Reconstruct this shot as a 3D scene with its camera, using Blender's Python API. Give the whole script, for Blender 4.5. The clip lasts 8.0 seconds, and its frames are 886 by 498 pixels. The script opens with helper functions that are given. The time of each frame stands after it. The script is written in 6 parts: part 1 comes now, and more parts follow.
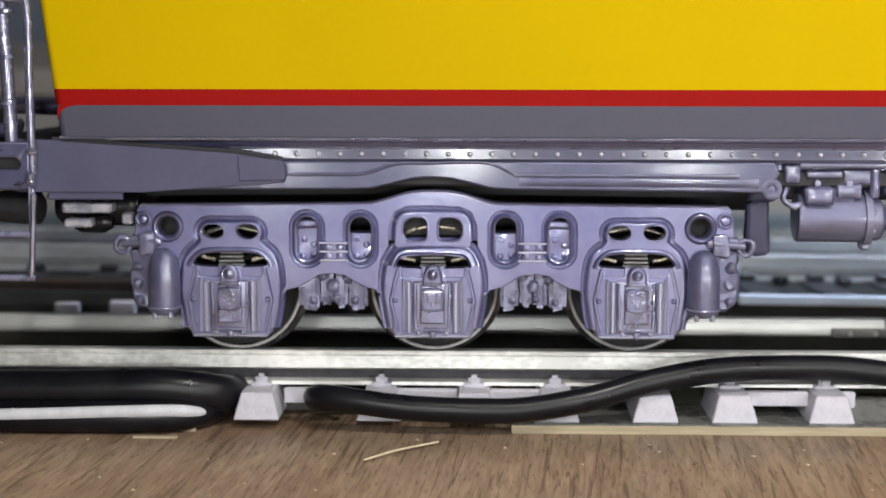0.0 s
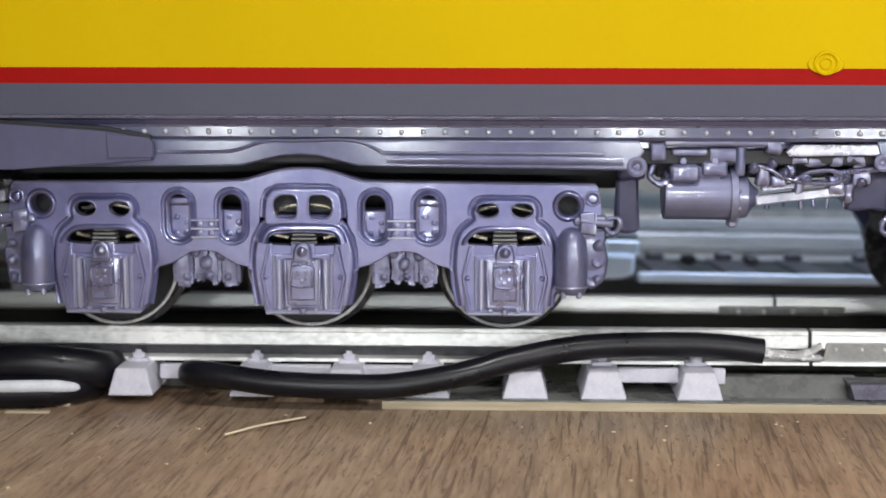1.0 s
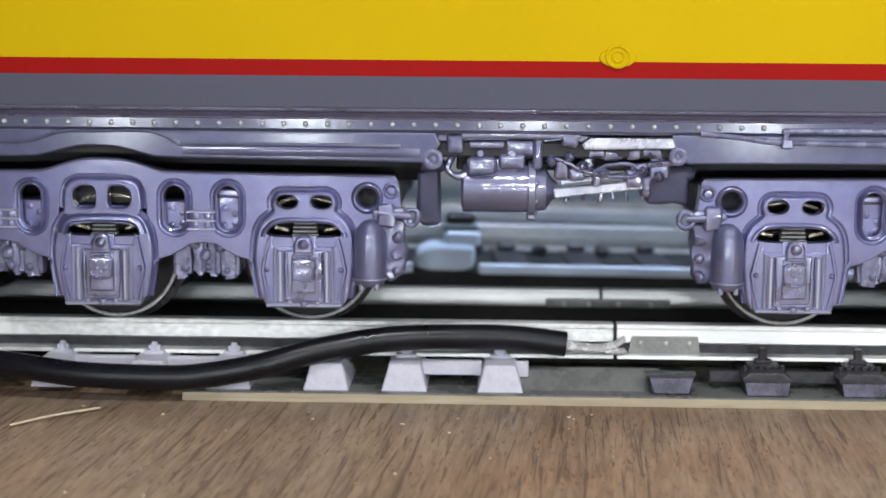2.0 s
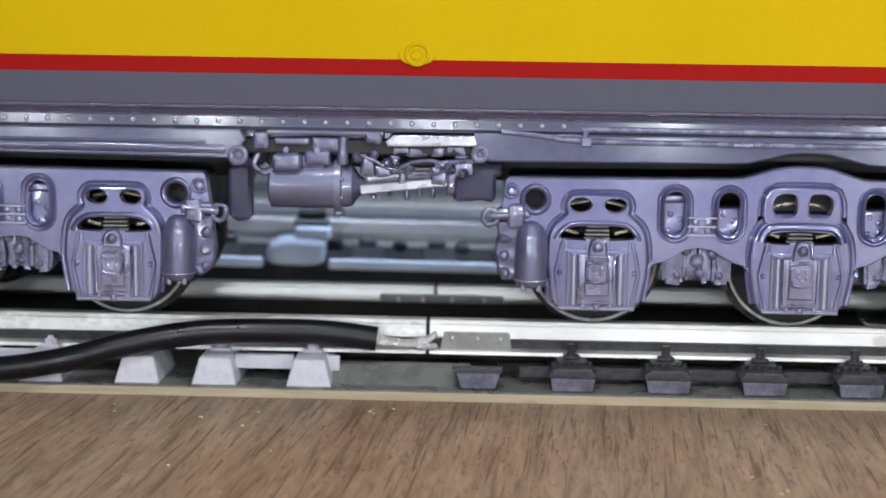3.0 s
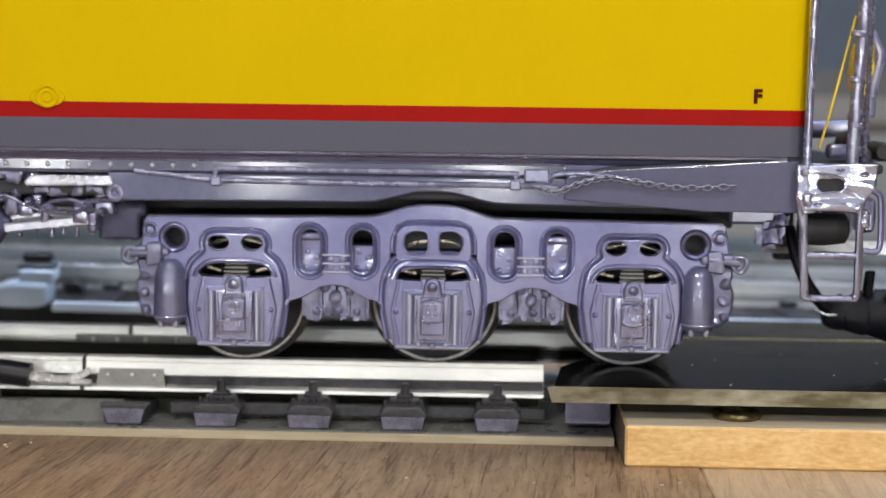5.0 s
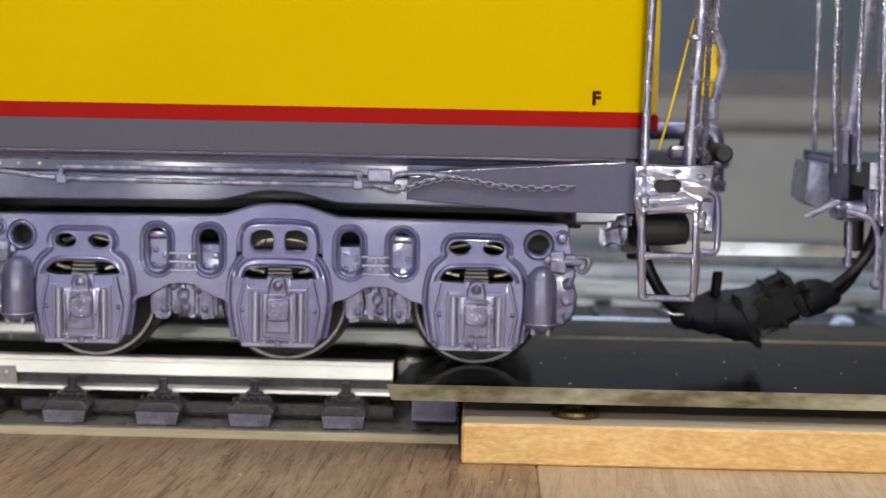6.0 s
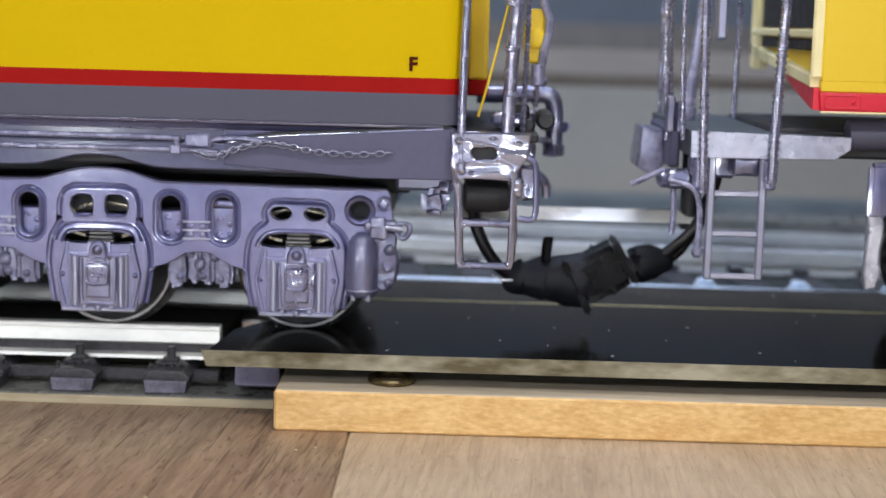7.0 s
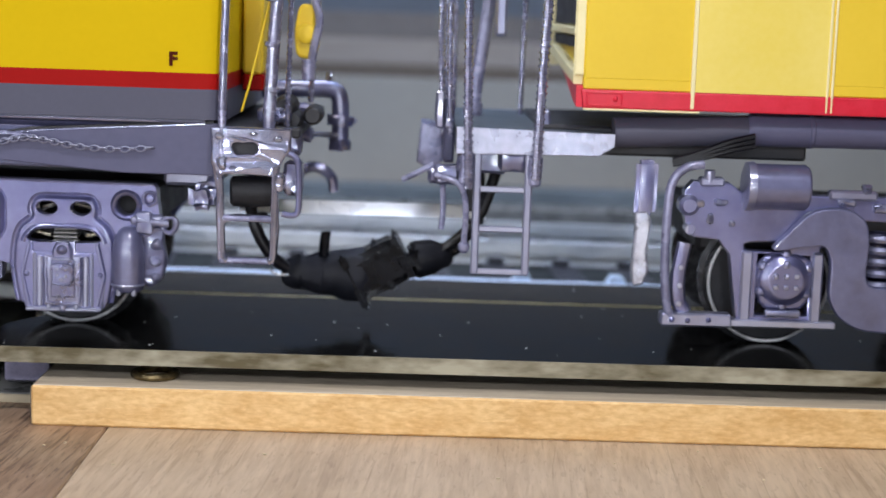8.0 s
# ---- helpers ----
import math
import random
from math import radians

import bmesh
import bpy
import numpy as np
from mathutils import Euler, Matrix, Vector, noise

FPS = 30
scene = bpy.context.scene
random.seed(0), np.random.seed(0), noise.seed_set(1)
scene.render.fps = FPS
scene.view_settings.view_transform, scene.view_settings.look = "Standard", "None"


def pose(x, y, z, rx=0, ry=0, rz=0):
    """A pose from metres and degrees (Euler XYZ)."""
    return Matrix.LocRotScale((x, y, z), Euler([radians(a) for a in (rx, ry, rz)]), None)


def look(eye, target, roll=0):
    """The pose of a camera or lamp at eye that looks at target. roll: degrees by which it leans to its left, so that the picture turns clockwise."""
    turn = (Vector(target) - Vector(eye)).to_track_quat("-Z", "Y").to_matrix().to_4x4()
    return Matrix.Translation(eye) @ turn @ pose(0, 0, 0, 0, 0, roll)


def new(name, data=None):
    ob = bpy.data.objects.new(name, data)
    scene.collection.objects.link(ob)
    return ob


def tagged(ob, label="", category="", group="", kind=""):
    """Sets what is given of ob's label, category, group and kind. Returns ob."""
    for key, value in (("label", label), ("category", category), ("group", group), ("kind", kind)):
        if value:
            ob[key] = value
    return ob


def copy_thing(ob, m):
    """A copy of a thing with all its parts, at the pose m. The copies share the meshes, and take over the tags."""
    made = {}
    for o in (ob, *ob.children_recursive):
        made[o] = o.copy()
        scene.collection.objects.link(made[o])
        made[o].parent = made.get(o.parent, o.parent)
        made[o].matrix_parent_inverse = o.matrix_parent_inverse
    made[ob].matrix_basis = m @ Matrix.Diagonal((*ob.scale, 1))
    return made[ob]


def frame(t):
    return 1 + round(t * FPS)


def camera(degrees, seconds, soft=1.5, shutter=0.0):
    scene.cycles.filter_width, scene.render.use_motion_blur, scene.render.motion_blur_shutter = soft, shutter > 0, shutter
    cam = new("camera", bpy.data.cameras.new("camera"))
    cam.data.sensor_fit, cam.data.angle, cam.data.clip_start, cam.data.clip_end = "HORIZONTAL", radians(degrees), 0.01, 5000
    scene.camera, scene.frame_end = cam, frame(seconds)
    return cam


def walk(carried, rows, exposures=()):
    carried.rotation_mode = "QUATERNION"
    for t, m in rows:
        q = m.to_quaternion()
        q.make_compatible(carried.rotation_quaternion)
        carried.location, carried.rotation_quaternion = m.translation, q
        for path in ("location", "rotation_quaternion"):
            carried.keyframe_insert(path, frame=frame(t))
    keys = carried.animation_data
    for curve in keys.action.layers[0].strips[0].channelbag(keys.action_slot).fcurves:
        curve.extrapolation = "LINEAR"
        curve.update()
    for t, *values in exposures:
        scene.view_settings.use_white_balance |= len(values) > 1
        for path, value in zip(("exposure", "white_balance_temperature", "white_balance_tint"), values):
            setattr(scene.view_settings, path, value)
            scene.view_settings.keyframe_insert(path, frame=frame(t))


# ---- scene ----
cam = camera(31.0, 8.0, soft=1.4)
cam.data.dof.use_dof, cam.data.dof.focus_distance, cam.data.dof.aperture_fstop = True, 0.238, 22
PATH = [
    (0, look((0.00909, -0.26163, 0.04827), (0.00210, -0.01354, 0.01826), 0.07)),
    (0.5, look((0.02216, -0.26236, 0.04720), (0.01331, -0.01444, 0.01626), 0.11)),
    (1, look((0.03189, -0.26279, 0.04793), (0.02291, -0.01513, 0.01495), 0.07)),
    (1.2, look((0.03740, -0.26337, 0.04754), (0.02784, -0.01564, 0.01533), 0.10)),
    (2.3, look((0.06673, -0.26106, 0.05022), (0.06005, -0.01385, 0.01361), 0.52)),
    (2.5, look((0.06996, -0.26234, 0.05141), (0.06230, -0.01529, 0.01392), 0.59)),
    (2.7, look((0.08160, -0.26334, 0.04957), (0.07386, -0.01617, 0.01412), 0.74)),
    (3, look((0.09311, -0.26298, 0.04929), (0.08559, -0.01562, 0.01379), 0.85)),
    (3.5, look((0.10926, -0.26284, 0.04777), (0.10093, -0.01533, 0.01353), 0.84)),
    (3.7, look((0.11307, -0.26393, 0.04835), (0.10330, -0.01633, 0.01333), 0.78)),
    (4, look((0.11908, -0.26466, 0.04687), (0.11132, -0.01692, 0.01422), 0.87)),
    (4.2, look((0.12838, -0.26466, 0.04783), (0.11917, -0.01688, 0.01468), 0.64)),
    (4.5, look((0.13086, -0.26557, 0.04844), (0.12426, -0.01773, 0.01631), 0.89)),
    (4.7, look((0.14300, -0.26640, 0.04860), (0.13320, -0.01830, 0.01850), 0.68)),
    (4.8, look((0.14326, -0.26669, 0.04941), (0.13332, -0.01845, 0.02120), 0.62)),
    (5, look((0.15266, -0.26721, 0.04682), (0.14404, -0.01870, 0.02091), 0.70)),
    (5.2, look((0.16123, -0.26862, 0.04643), (0.15190, -0.01995, 0.02246), 0.67)),
    (6.3, look((0.18196, -0.26885, 0.04866), (0.17812, -0.02062, 0.01927), 1.14)),
    (6.5, look((0.18954, -0.26673, 0.04983), (0.18428, -0.01892, 0.01725), 1.02)),
    (6.7, look((0.19265, -0.26763, 0.05106), (0.18799, -0.01996, 0.01824), 1.11)),
    (7, look((0.20019, -0.26691, 0.05214), (0.19806, -0.01944, 0.01673), 1.54)),
    (7.2, look((0.20816, -0.26667, 0.05230), (0.20711, -0.01915, 0.01705), 1.47)),
    (7.5, look((0.22056, -0.26640, 0.05250), (0.21922, -0.01880, 0.01798), 1.55)),
    (8, look((0.23129, -0.26734, 0.05435), (0.23558, -0.02015, 0.01722), 1.93)),
]
walk(cam, PATH, [(0, -0.17, 6850, 10), (1.2, -0.22, 6450, 10), (2.3, -0.36, 6250, 10), (3.5, -0.47, 6350, 10), (4.3, -0.5, 6370, 11),
                 (5.2, -0.5, 6950, 10), (6.3, -0.56, 7050, 10), (7, -0.5, 6430, 11), (8, -0.43, 6170, 13)])

# ---- light ----
world = bpy.data.worlds.new("room_air")
scene.world = world
world.use_nodes = True
world.node_tree.nodes["Background"].inputs[0].default_value = (0.75, 0.82, 1.0, 1)
world.node_tree.nodes["Background"].inputs[1].default_value = 0.085


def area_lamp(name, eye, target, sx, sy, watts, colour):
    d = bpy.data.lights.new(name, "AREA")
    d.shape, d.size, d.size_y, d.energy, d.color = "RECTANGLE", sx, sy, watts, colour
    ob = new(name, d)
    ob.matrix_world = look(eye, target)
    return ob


# unseen spots added at the viewer's side, in place of a light carried along
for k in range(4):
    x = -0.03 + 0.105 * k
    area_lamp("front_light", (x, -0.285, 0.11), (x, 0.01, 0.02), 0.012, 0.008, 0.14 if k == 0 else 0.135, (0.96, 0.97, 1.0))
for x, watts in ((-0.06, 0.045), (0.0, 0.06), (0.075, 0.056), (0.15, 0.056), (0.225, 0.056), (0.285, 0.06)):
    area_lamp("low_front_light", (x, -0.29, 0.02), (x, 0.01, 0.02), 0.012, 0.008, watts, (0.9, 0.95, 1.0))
# two more added fills above the front of the bench
for x, watts in ((0.06, 0.4), (0.29, 0.5)):
    area_lamp("bench_light", (x, -0.2, 0.27), (x, 0.0, 0.0), 0.016, 0.012, watts, (1.0, 0.985, 0.97))
# a cool strip added behind to brighten the rear track
area_lamp("rear_light", (0.2, 0.068, 0.17), (0.2, 0.115, 0.0), 0.38, 0.02, 0.88, (0.58, 0.72, 1.0))
# the room's lamp overhead
area_lamp("ceiling_light", (0.1, 0.11, 1.5), (0.1, 0.11, 0.0), 0.26, 0.2, 6.0, (1.0, 0.95, 0.9))

# ---- helpers: everything below is drawn in millimetres ----
MM = 0.001
BASE = {}


def thing(name, label, category, x=0, y=0, z=0, kind="", group=""):
    """An empty that carries the parts of one thing."""
    ob = new(name)
    ob.empty_display_size = 0.005
    ob.location = (x * MM, y * MM, z * MM)
    BASE[ob] = Vector((x, y, z))
    return tagged(ob, label, category, group, kind)


def weigh_normals(me, limit):
    """Large faces stay flat; only the narrow rounded edges between them are shaded round."""
    around = {}
    faces = [(tuple(f.normal), f.area * 1e6, tuple(f.vertices)) for f in me.polygons]
    for f in faces:
        for v in f[2]:
            around.setdefault(v, []).append(f)
    out = []
    for n, _, vs in faces:
        for v in vs:
            x = y = z = 0.0
            for m, area, _ in around[v]:
                if n[0] * m[0] + n[1] * m[1] + n[2] * m[2] > limit:
                    x, y, z = x + m[0] * area, y + m[1] * area, z + m[2] * area
            d = math.sqrt(x * x + y * y + z * z) or 1.0
            out.append((x / d, y / d, z / d))
    me.normals_split_custom_set(out)


def finish(bm, name, material, base, smooth=38):
    me = bpy.data.meshes.new(name)
    bm.to_mesh(me)
    bm.free()
    me.transform(Matrix.Scale(MM, 4) @ Matrix.Translation(-base))
    me.materials.append(material)
    if smooth:
        me.shade_smooth()
        me.set_sharp_from_angle(angle=radians(smooth))
        weigh_normals(me, math.cos(radians(smooth)))
    return me


def part(name, bm, material, parent, label="", smooth=38):
    me = finish(bm, name, material, BASE[parent], smooth)
    ob = new(name, me)
    ob.parent = parent
    BASE[ob] = BASE[parent]
    return tagged(ob, label)


def loose(name, bm, material, parent, label="", smooth=38):
    """Every unconnected piece of a mesh as a part of its own."""
    todo, made = set(bm.verts), []
    while todo:
        stack = [todo.pop()]
        island = set(stack)
        while stack:
            for e in stack.pop().link_edges:
                for v in e.verts:
                    if v not in island:
                        island.add(v)
                        todo.discard(v)
                        stack.append(v)
        one, new_of = bmesh.new(), {}
        for v in sorted(island, key=lambda q: q.co[:]):
            new_of[v] = one.verts.new(v.co)
        for f in bm.faces:
            if f.verts[0] in island:
                one.faces.new([new_of[v] for v in f.verts])
        made.append((min(v.co[:] for v in island), one))
    bm.free()
    return [part(name, one, material, parent, label, smooth) for _, one in sorted(made, key=lambda m: m[0])]


def solo(name, bm, material, label, category, x=0, y=0, z=0, kind="", group="", smooth=38):
    """A thing that is one mesh."""
    me = finish(bm, name, material, Vector((x, y, z)), smooth)
    ob = new(name, me)
    ob.location = (x * MM, y * MM, z * MM)
    BASE[ob] = Vector((x, y, z))
    return tagged(ob, label, category, group, kind)


def again(ob, dx=0, dy=0, dz=0, turn=0):
    """The same part once more on the same mesh, moved by millimetres."""
    o = ob.copy()
    scene.collection.objects.link(o)
    o.location = ob.location + Vector((dx, dy, dz)) * MM
    o.rotation_euler = (0, 0, radians(turn))
    BASE[o] = BASE[ob]
    return o


def B():
    return bmesh.new()


def merge(bm, tmp):
    me = bpy.data.meshes.new("tmp")
    tmp.to_mesh(me)
    tmp.free()
    bm.from_mesh(me)
    bpy.data.meshes.remove(me)


def box(bm, x0, x1, y0, y1, z0, z1, b=0.15, m=None, seg=1):
    t = bmesh.new()
    bmesh.ops.create_cube(t, size=1)
    bmesh.ops.scale(t, vec=(x1 - x0, y1 - y0, z1 - z0), verts=t.verts)
    if b:
        bmesh.ops.bevel(t, geom=list(t.edges), offset=b, segments=seg, affect="EDGES")
    bmesh.ops.translate(t, vec=((x0 + x1) / 2, (y0 + y1) / 2, (z0 + z1) / 2), verts=t.verts)
    if m is not None:
        bmesh.ops.transform(t, matrix=m, verts=t.verts)
    merge(bm, t)


def lathe(bm, p0, p1, profile, seg=20):
    """A turned body on the line p0 - p1: profile rows of (share of the length, radius)."""
    p0, p1 = Vector(p0), Vector(p1)
    d = p1 - p0
    q = d.to_track_quat("Z", "Y")
    rings = []
    for s, r in profile:
        c = p0 + d * s
        if r <= 0.001:
            rings.append([bm.verts.new(c)])
        else:
            rings.append([bm.verts.new(c + q @ Vector((r * math.cos(a), r * math.sin(a), 0)))
                          for a in (2 * math.pi * i / seg for i in range(seg))])
    for a, c in zip(rings, rings[1:]):
        for i in range(seg):
            j = (i + 1) % seg
            if len(a) == 1 and len(c) == 1:
                continue
            if len(a) == 1:
                bm.faces.new((a[0], c[i], c[j]))
            elif len(c) == 1:
                bm.faces.new((a[j], a[i], c[0]))
            else:
                bm.faces.new((a[i], a[j], c[j], c[i]))
    for ring, flip in ((rings[0], True), (rings[-1], False)):
        if len(ring) > 2:
            bm.faces.new(ring[::-1] if flip else ring)


def rod(bm, p0, p1, r, seg=14, b=0.12):
    n = (Vector(p1) - Vector(p0)).length
    e = min(b / n, 0.4)
    lathe(bm, p0, p1, ((0, r - min(b, r * 0.5)), (e, r), (1 - e, r), (1, r - min(b, r * 0.5))), seg)


def curved(points, n=6):
    """A smooth line through the points."""
    p = [Vector(q) for q in points]
    p = [p[0] * 2 - p[1]] + p + [p[-1] * 2 - p[-2]]
    out = []
    for i in range(1, len(p) - 2):
        for k in range(n):
            t = k / n
            a, b_, c, d = p[i - 1], p[i], p[i + 1], p[i + 2]
            out.append(0.5 * (2 * b_ + (c - a) * t + (2 * a - 5 * b_ + 4 * c - d) * t * t + (3 * b_ - a - 3 * c + d) * t ** 3))
    return out + [p[-2]]


def tube(bm, points, r, seg=10, closed=False, n=6, flat=1.0):
    """A round bar along a line; r may be a function of the share of its length."""
    pts = [Vector(q) for q in points] if n == 0 else curved(points, n)
    if closed:
        pts = pts[:-1] if (pts[0] - pts[-1]).length < 1e-4 else pts
    rings, up, m = [], None, len(pts)
    for i, p in enumerate(pts):
        a = pts[(i - 1) % m] if closed else pts[max(i - 1, 0)]
        c = pts[(i + 1) % m] if closed else pts[min(i + 1, m - 1)]
        d = (c - a).normalized()
        if up is None:
            up = Vector((0, 1, 0)) if abs(d.y) < 0.8 else Vector((0, 0, 1))
        side = d.cross(up).normalized()
        up = side.cross(d).normalized()
        rr_ = r(i / (m - 1)) if callable(r) else r
        rings.append([bm.verts.new(p + side * rr_ * math.cos(w) + up * rr_ * flat * math.sin(w))
                      for w in (2 * math.pi * k / seg for k in range(seg))])
    pairs = list(zip(rings, rings[1:])) + ([(rings[-1], rings[0])] if closed else [])
    for a, c in pairs:
        for k in range(seg):
            j = (k + 1) % seg
            bm.faces.new((a[k], a[j], c[j], c[k]))
    if not closed:
        bm.faces.new(rings[0][::-1])
        bm.faces.new(rings[-1])
    bmesh.ops.recalc_face_normals(bm, faces=bm.faces)


def beaded(bm, pts, r, pitch=1.05):
    """A wire post with a row of small swellings along it."""
    tube(bm, pts, r * 0.86, 8)
    for a, c in zip(pts, pts[1:]):
        a, c = Vector(a), Vector(c)
        n = max(1, round((c - a).length / pitch))
        for i in range(n):
            p, q = a.lerp(c, (i + 0.18) / n), a.lerp(c, (i + 0.82) / n)
            lathe(bm, p, q, ((0, r * 0.7), (0.3, r * 1.1), (0.7, r * 1.1), (1, r * 0.7)), 8)


def ell(cx, cz, w, h, n=20):
    return [(cx + w / 2 * math.cos(2 * math.pi * i / n), cz + h / 2 * math.sin(2 * math.pi * i / n)) for i in range(n)]


def rrect(cx, cz, w, h, r, n=5):
    out = []
    for sx, sz, a0 in ((1, 1, 0), (-1, 1, 90), (-1, -1, 180), (1, -1, 270)):
        for i in range(n + 1):
            a = radians(a0 + 90 * i / n)
            out.append((cx + sx * (w / 2 - r) + r * math.cos(a), cz + sz * (h / 2 - r) + r * math.sin(a)))
    return out


def eased(pts, times=2):
    """A polygon with its corners cut round."""
    for _ in range(times):
        out = []
        for a, c in zip(pts, pts[1:] + pts[:1]):
            out += [(a[0] * 0.8 + c[0] * 0.2, a[1] * 0.8 + c[1] * 0.2), (a[0] * 0.2 + c[0] * 0.8, a[1] * 0.2 + c[1] * 0.8)]
        pts = out
    return pts


def both(half):
    """A left-right symmetric outline from its right half, top to bottom."""
    return half + [(-x, z) for x, z in reversed(half) if abs(x) > 1e-6]


def plate(bm, loops, y0, y1, b=0.15, m=None):
    """A sheet that stands upright along x: outline and openings in x and z, from y0 to y1, with rounded edges."""
    cu = bpy.data.curves.new("outline", "CURVE")
    cu.dimensions, cu.fill_mode = "2D", "BOTH"
    cu.extrude, cu.bevel_depth, cu.bevel_resolution, cu.offset = max((y1 - y0) / 2 - b, 0.001), b, 1, -b
    for loop in loops:
        s = cu.splines.new("POLY")
        s.points.add(len(loop) - 1)
        s.points.foreach_set("co", [v for x, z in loop for v in (x, z, 0, 1)])
        s.use_cyclic_u = True
    ob = new("outline", cu)
    dg = bpy.context.evaluated_depsgraph_get()
    me = bpy.data.meshes.new_from_object(ob.evaluated_get(dg))
    me.transform(Matrix.Translation((0, (y0 + y1) / 2, 0)) @ Matrix.Rotation(math.pi / 2, 4, "X"))
    if m is not None:
        me.transform(m)
    bm.from_mesh(me)
    bpy.data.objects.remove(ob)
    bpy.data.curves.remove(cu)
    bpy.data.meshes.remove(me)


def bead(bm, loop, y, r, closed=True, seg=8):
    """A raised rim that follows a line on an upright face."""
    tube(bm, [(x, y, z) for x, z in loop], r, seg, closed, 0 if closed else 5)


def sweep(bm, section, x0, x1):
    """A bar along x with a section given in y and z."""
    a = [bm.verts.new((x0, y, z)) for y, z in section]
    c = [bm.verts.new((x1, y, z)) for y, z in section]
    n = len(section)
    for i in range(n):
        bm.faces.new((a[i], a[(i + 1) % n], c[(i + 1) % n], c[i]))
    bm.faces.new(a[::-1])
    bm.faces.new(c)
    bmesh.ops.recalc_face_normals(bm, faces=bm.faces)


def knocked(bm, amount=0.22, cuts=2):
    """Cast metal with soft, uneven faces."""
    bmesh.ops.subdivide_edges(bm, edges=[e for e in bm.edges if e.calc_length() > 0.8], cuts=cuts, use_grid_fill=True)
    bm.normal_update()
    for v in bm.verts:
        p = v.co
        v.co = p + v.normal * amount * noise.noise(p * 0.9) + Vector((noise.noise(p * 0.5), noise.noise(p * 0.5 + Vector((9, 0, 0))), noise.noise(p * 0.5 + Vector((0, 9, 0))))) * amount
    return bm


# ---- materials ----
def surface(name, dark, light, scale=300, rough=0.4, rough2=None, metal=0.0, bump=0.1, grain=2500, coat=0.0,
            stretch=(1, 1, 1), low=0.35, high=0.65, spec=0.5, edge_glint=0.0):
    """Two tones mixed by a broad and a fine noise, with fine relief and uneven gloss."""
    ma = bpy.data.materials.new(name)
    ma.use_nodes = True
    nt = ma.node_tree
    p = nt.nodes["Principled BSDF"]
    tc = nt.nodes.new("ShaderNodeTexCoord")
    mp = nt.nodes.new("ShaderNodeMapping")
    mp.inputs["Scale"].default_value = stretch
    nt.links.new(tc.outputs["Object"], mp.inputs[0])

    def noise_node(s, detail):
        n = nt.nodes.new("ShaderNodeTexNoise")
        n.inputs["Scale"].default_value, n.inputs["Detail"].default_value = s, detail
        nt.links.new(mp.outputs[0], n.inputs["Vector"])
        return n
    a, c = noise_node(scale, 4), noise_node(grain, 3)
    mix = nt.nodes.new("ShaderNodeMath")
    mix.operation = "MULTIPLY_ADD"
    mix.inputs[1].default_value = 0.35
    nt.links.new(c.outputs["Fac"], mix.inputs[0])
    half = nt.nodes.new("ShaderNodeMath")
    half.operation = "MULTIPLY"
    half.inputs[1].default_value = 0.65
    nt.links.new(a.outputs["Fac"], half.inputs[0])
    nt.links.new(half.outputs[0], mix.inputs[2])
    ramp = nt.nodes.new("ShaderNodeValToRGB")
    ramp.color_ramp.elements[0].position, ramp.color_ramp.elements[1].position = low, high
    ramp.color_ramp.elements[0].color, ramp.color_ramp.elements[1].color = (*dark, 1), (*light, 1)
    nt.links.new(mix.outputs[0], ramp.inputs[0])
    colour = ramp.outputs[0]
    if edge_glint:
        # proud edges coloured paler, in place of the highlights along them
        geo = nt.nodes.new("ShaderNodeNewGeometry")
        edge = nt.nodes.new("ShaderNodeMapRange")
        edge.inputs[1].default_value, edge.inputs[2].default_value, edge.inputs[4].default_value = 0.55, 0.66, edge_glint
        glint_mix = nt.nodes.new("ShaderNodeMix")
        glint_mix.data_type = "RGBA"
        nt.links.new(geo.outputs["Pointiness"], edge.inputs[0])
        nt.links.new(edge.outputs[0], glint_mix.inputs[0])
        nt.links.new(colour, glint_mix.inputs[6])
        glint_mix.inputs[7].default_value = (0.62, 0.64, 0.76, 1)
        colour = glint_mix.outputs[2]
    nt.links.new(colour, p.inputs["Base Color"])
    rr_ = nt.nodes.new("ShaderNodeMapRange")
    rr_.inputs[1].default_value, rr_.inputs[2].default_value = 0.35, 0.65
    rr_.inputs[3].default_value, rr_.inputs[4].default_value = rough, rough + 0.15 if rough2 is None else rough2
    nt.links.new(a.outputs["Fac"], rr_.inputs[0])
    nt.links.new(rr_.outputs[0], p.inputs["Roughness"])
    p.inputs["Metallic"].default_value = metal
    p.inputs["Specular IOR Level"].default_value = spec
    p.inputs["Coat Weight"].default_value = coat
    p.inputs["Coat Roughness"].default_value = 0.13
    p.inputs["Coat IOR"].default_value = 2.3
    if bump:
        bp = nt.nodes.new("ShaderNodeBump")
        bp.inputs["Strength"].default_value, bp.inputs["Distance"].default_value = bump, 0.0003
        nt.links.new(mix.outputs[0], bp.inputs["Height"])
        nt.links.new(bp.outputs[0], p.inputs["Normal"])
        nt.links.new(bp.outputs[0], p.inputs["Coat Normal"])
    return ma


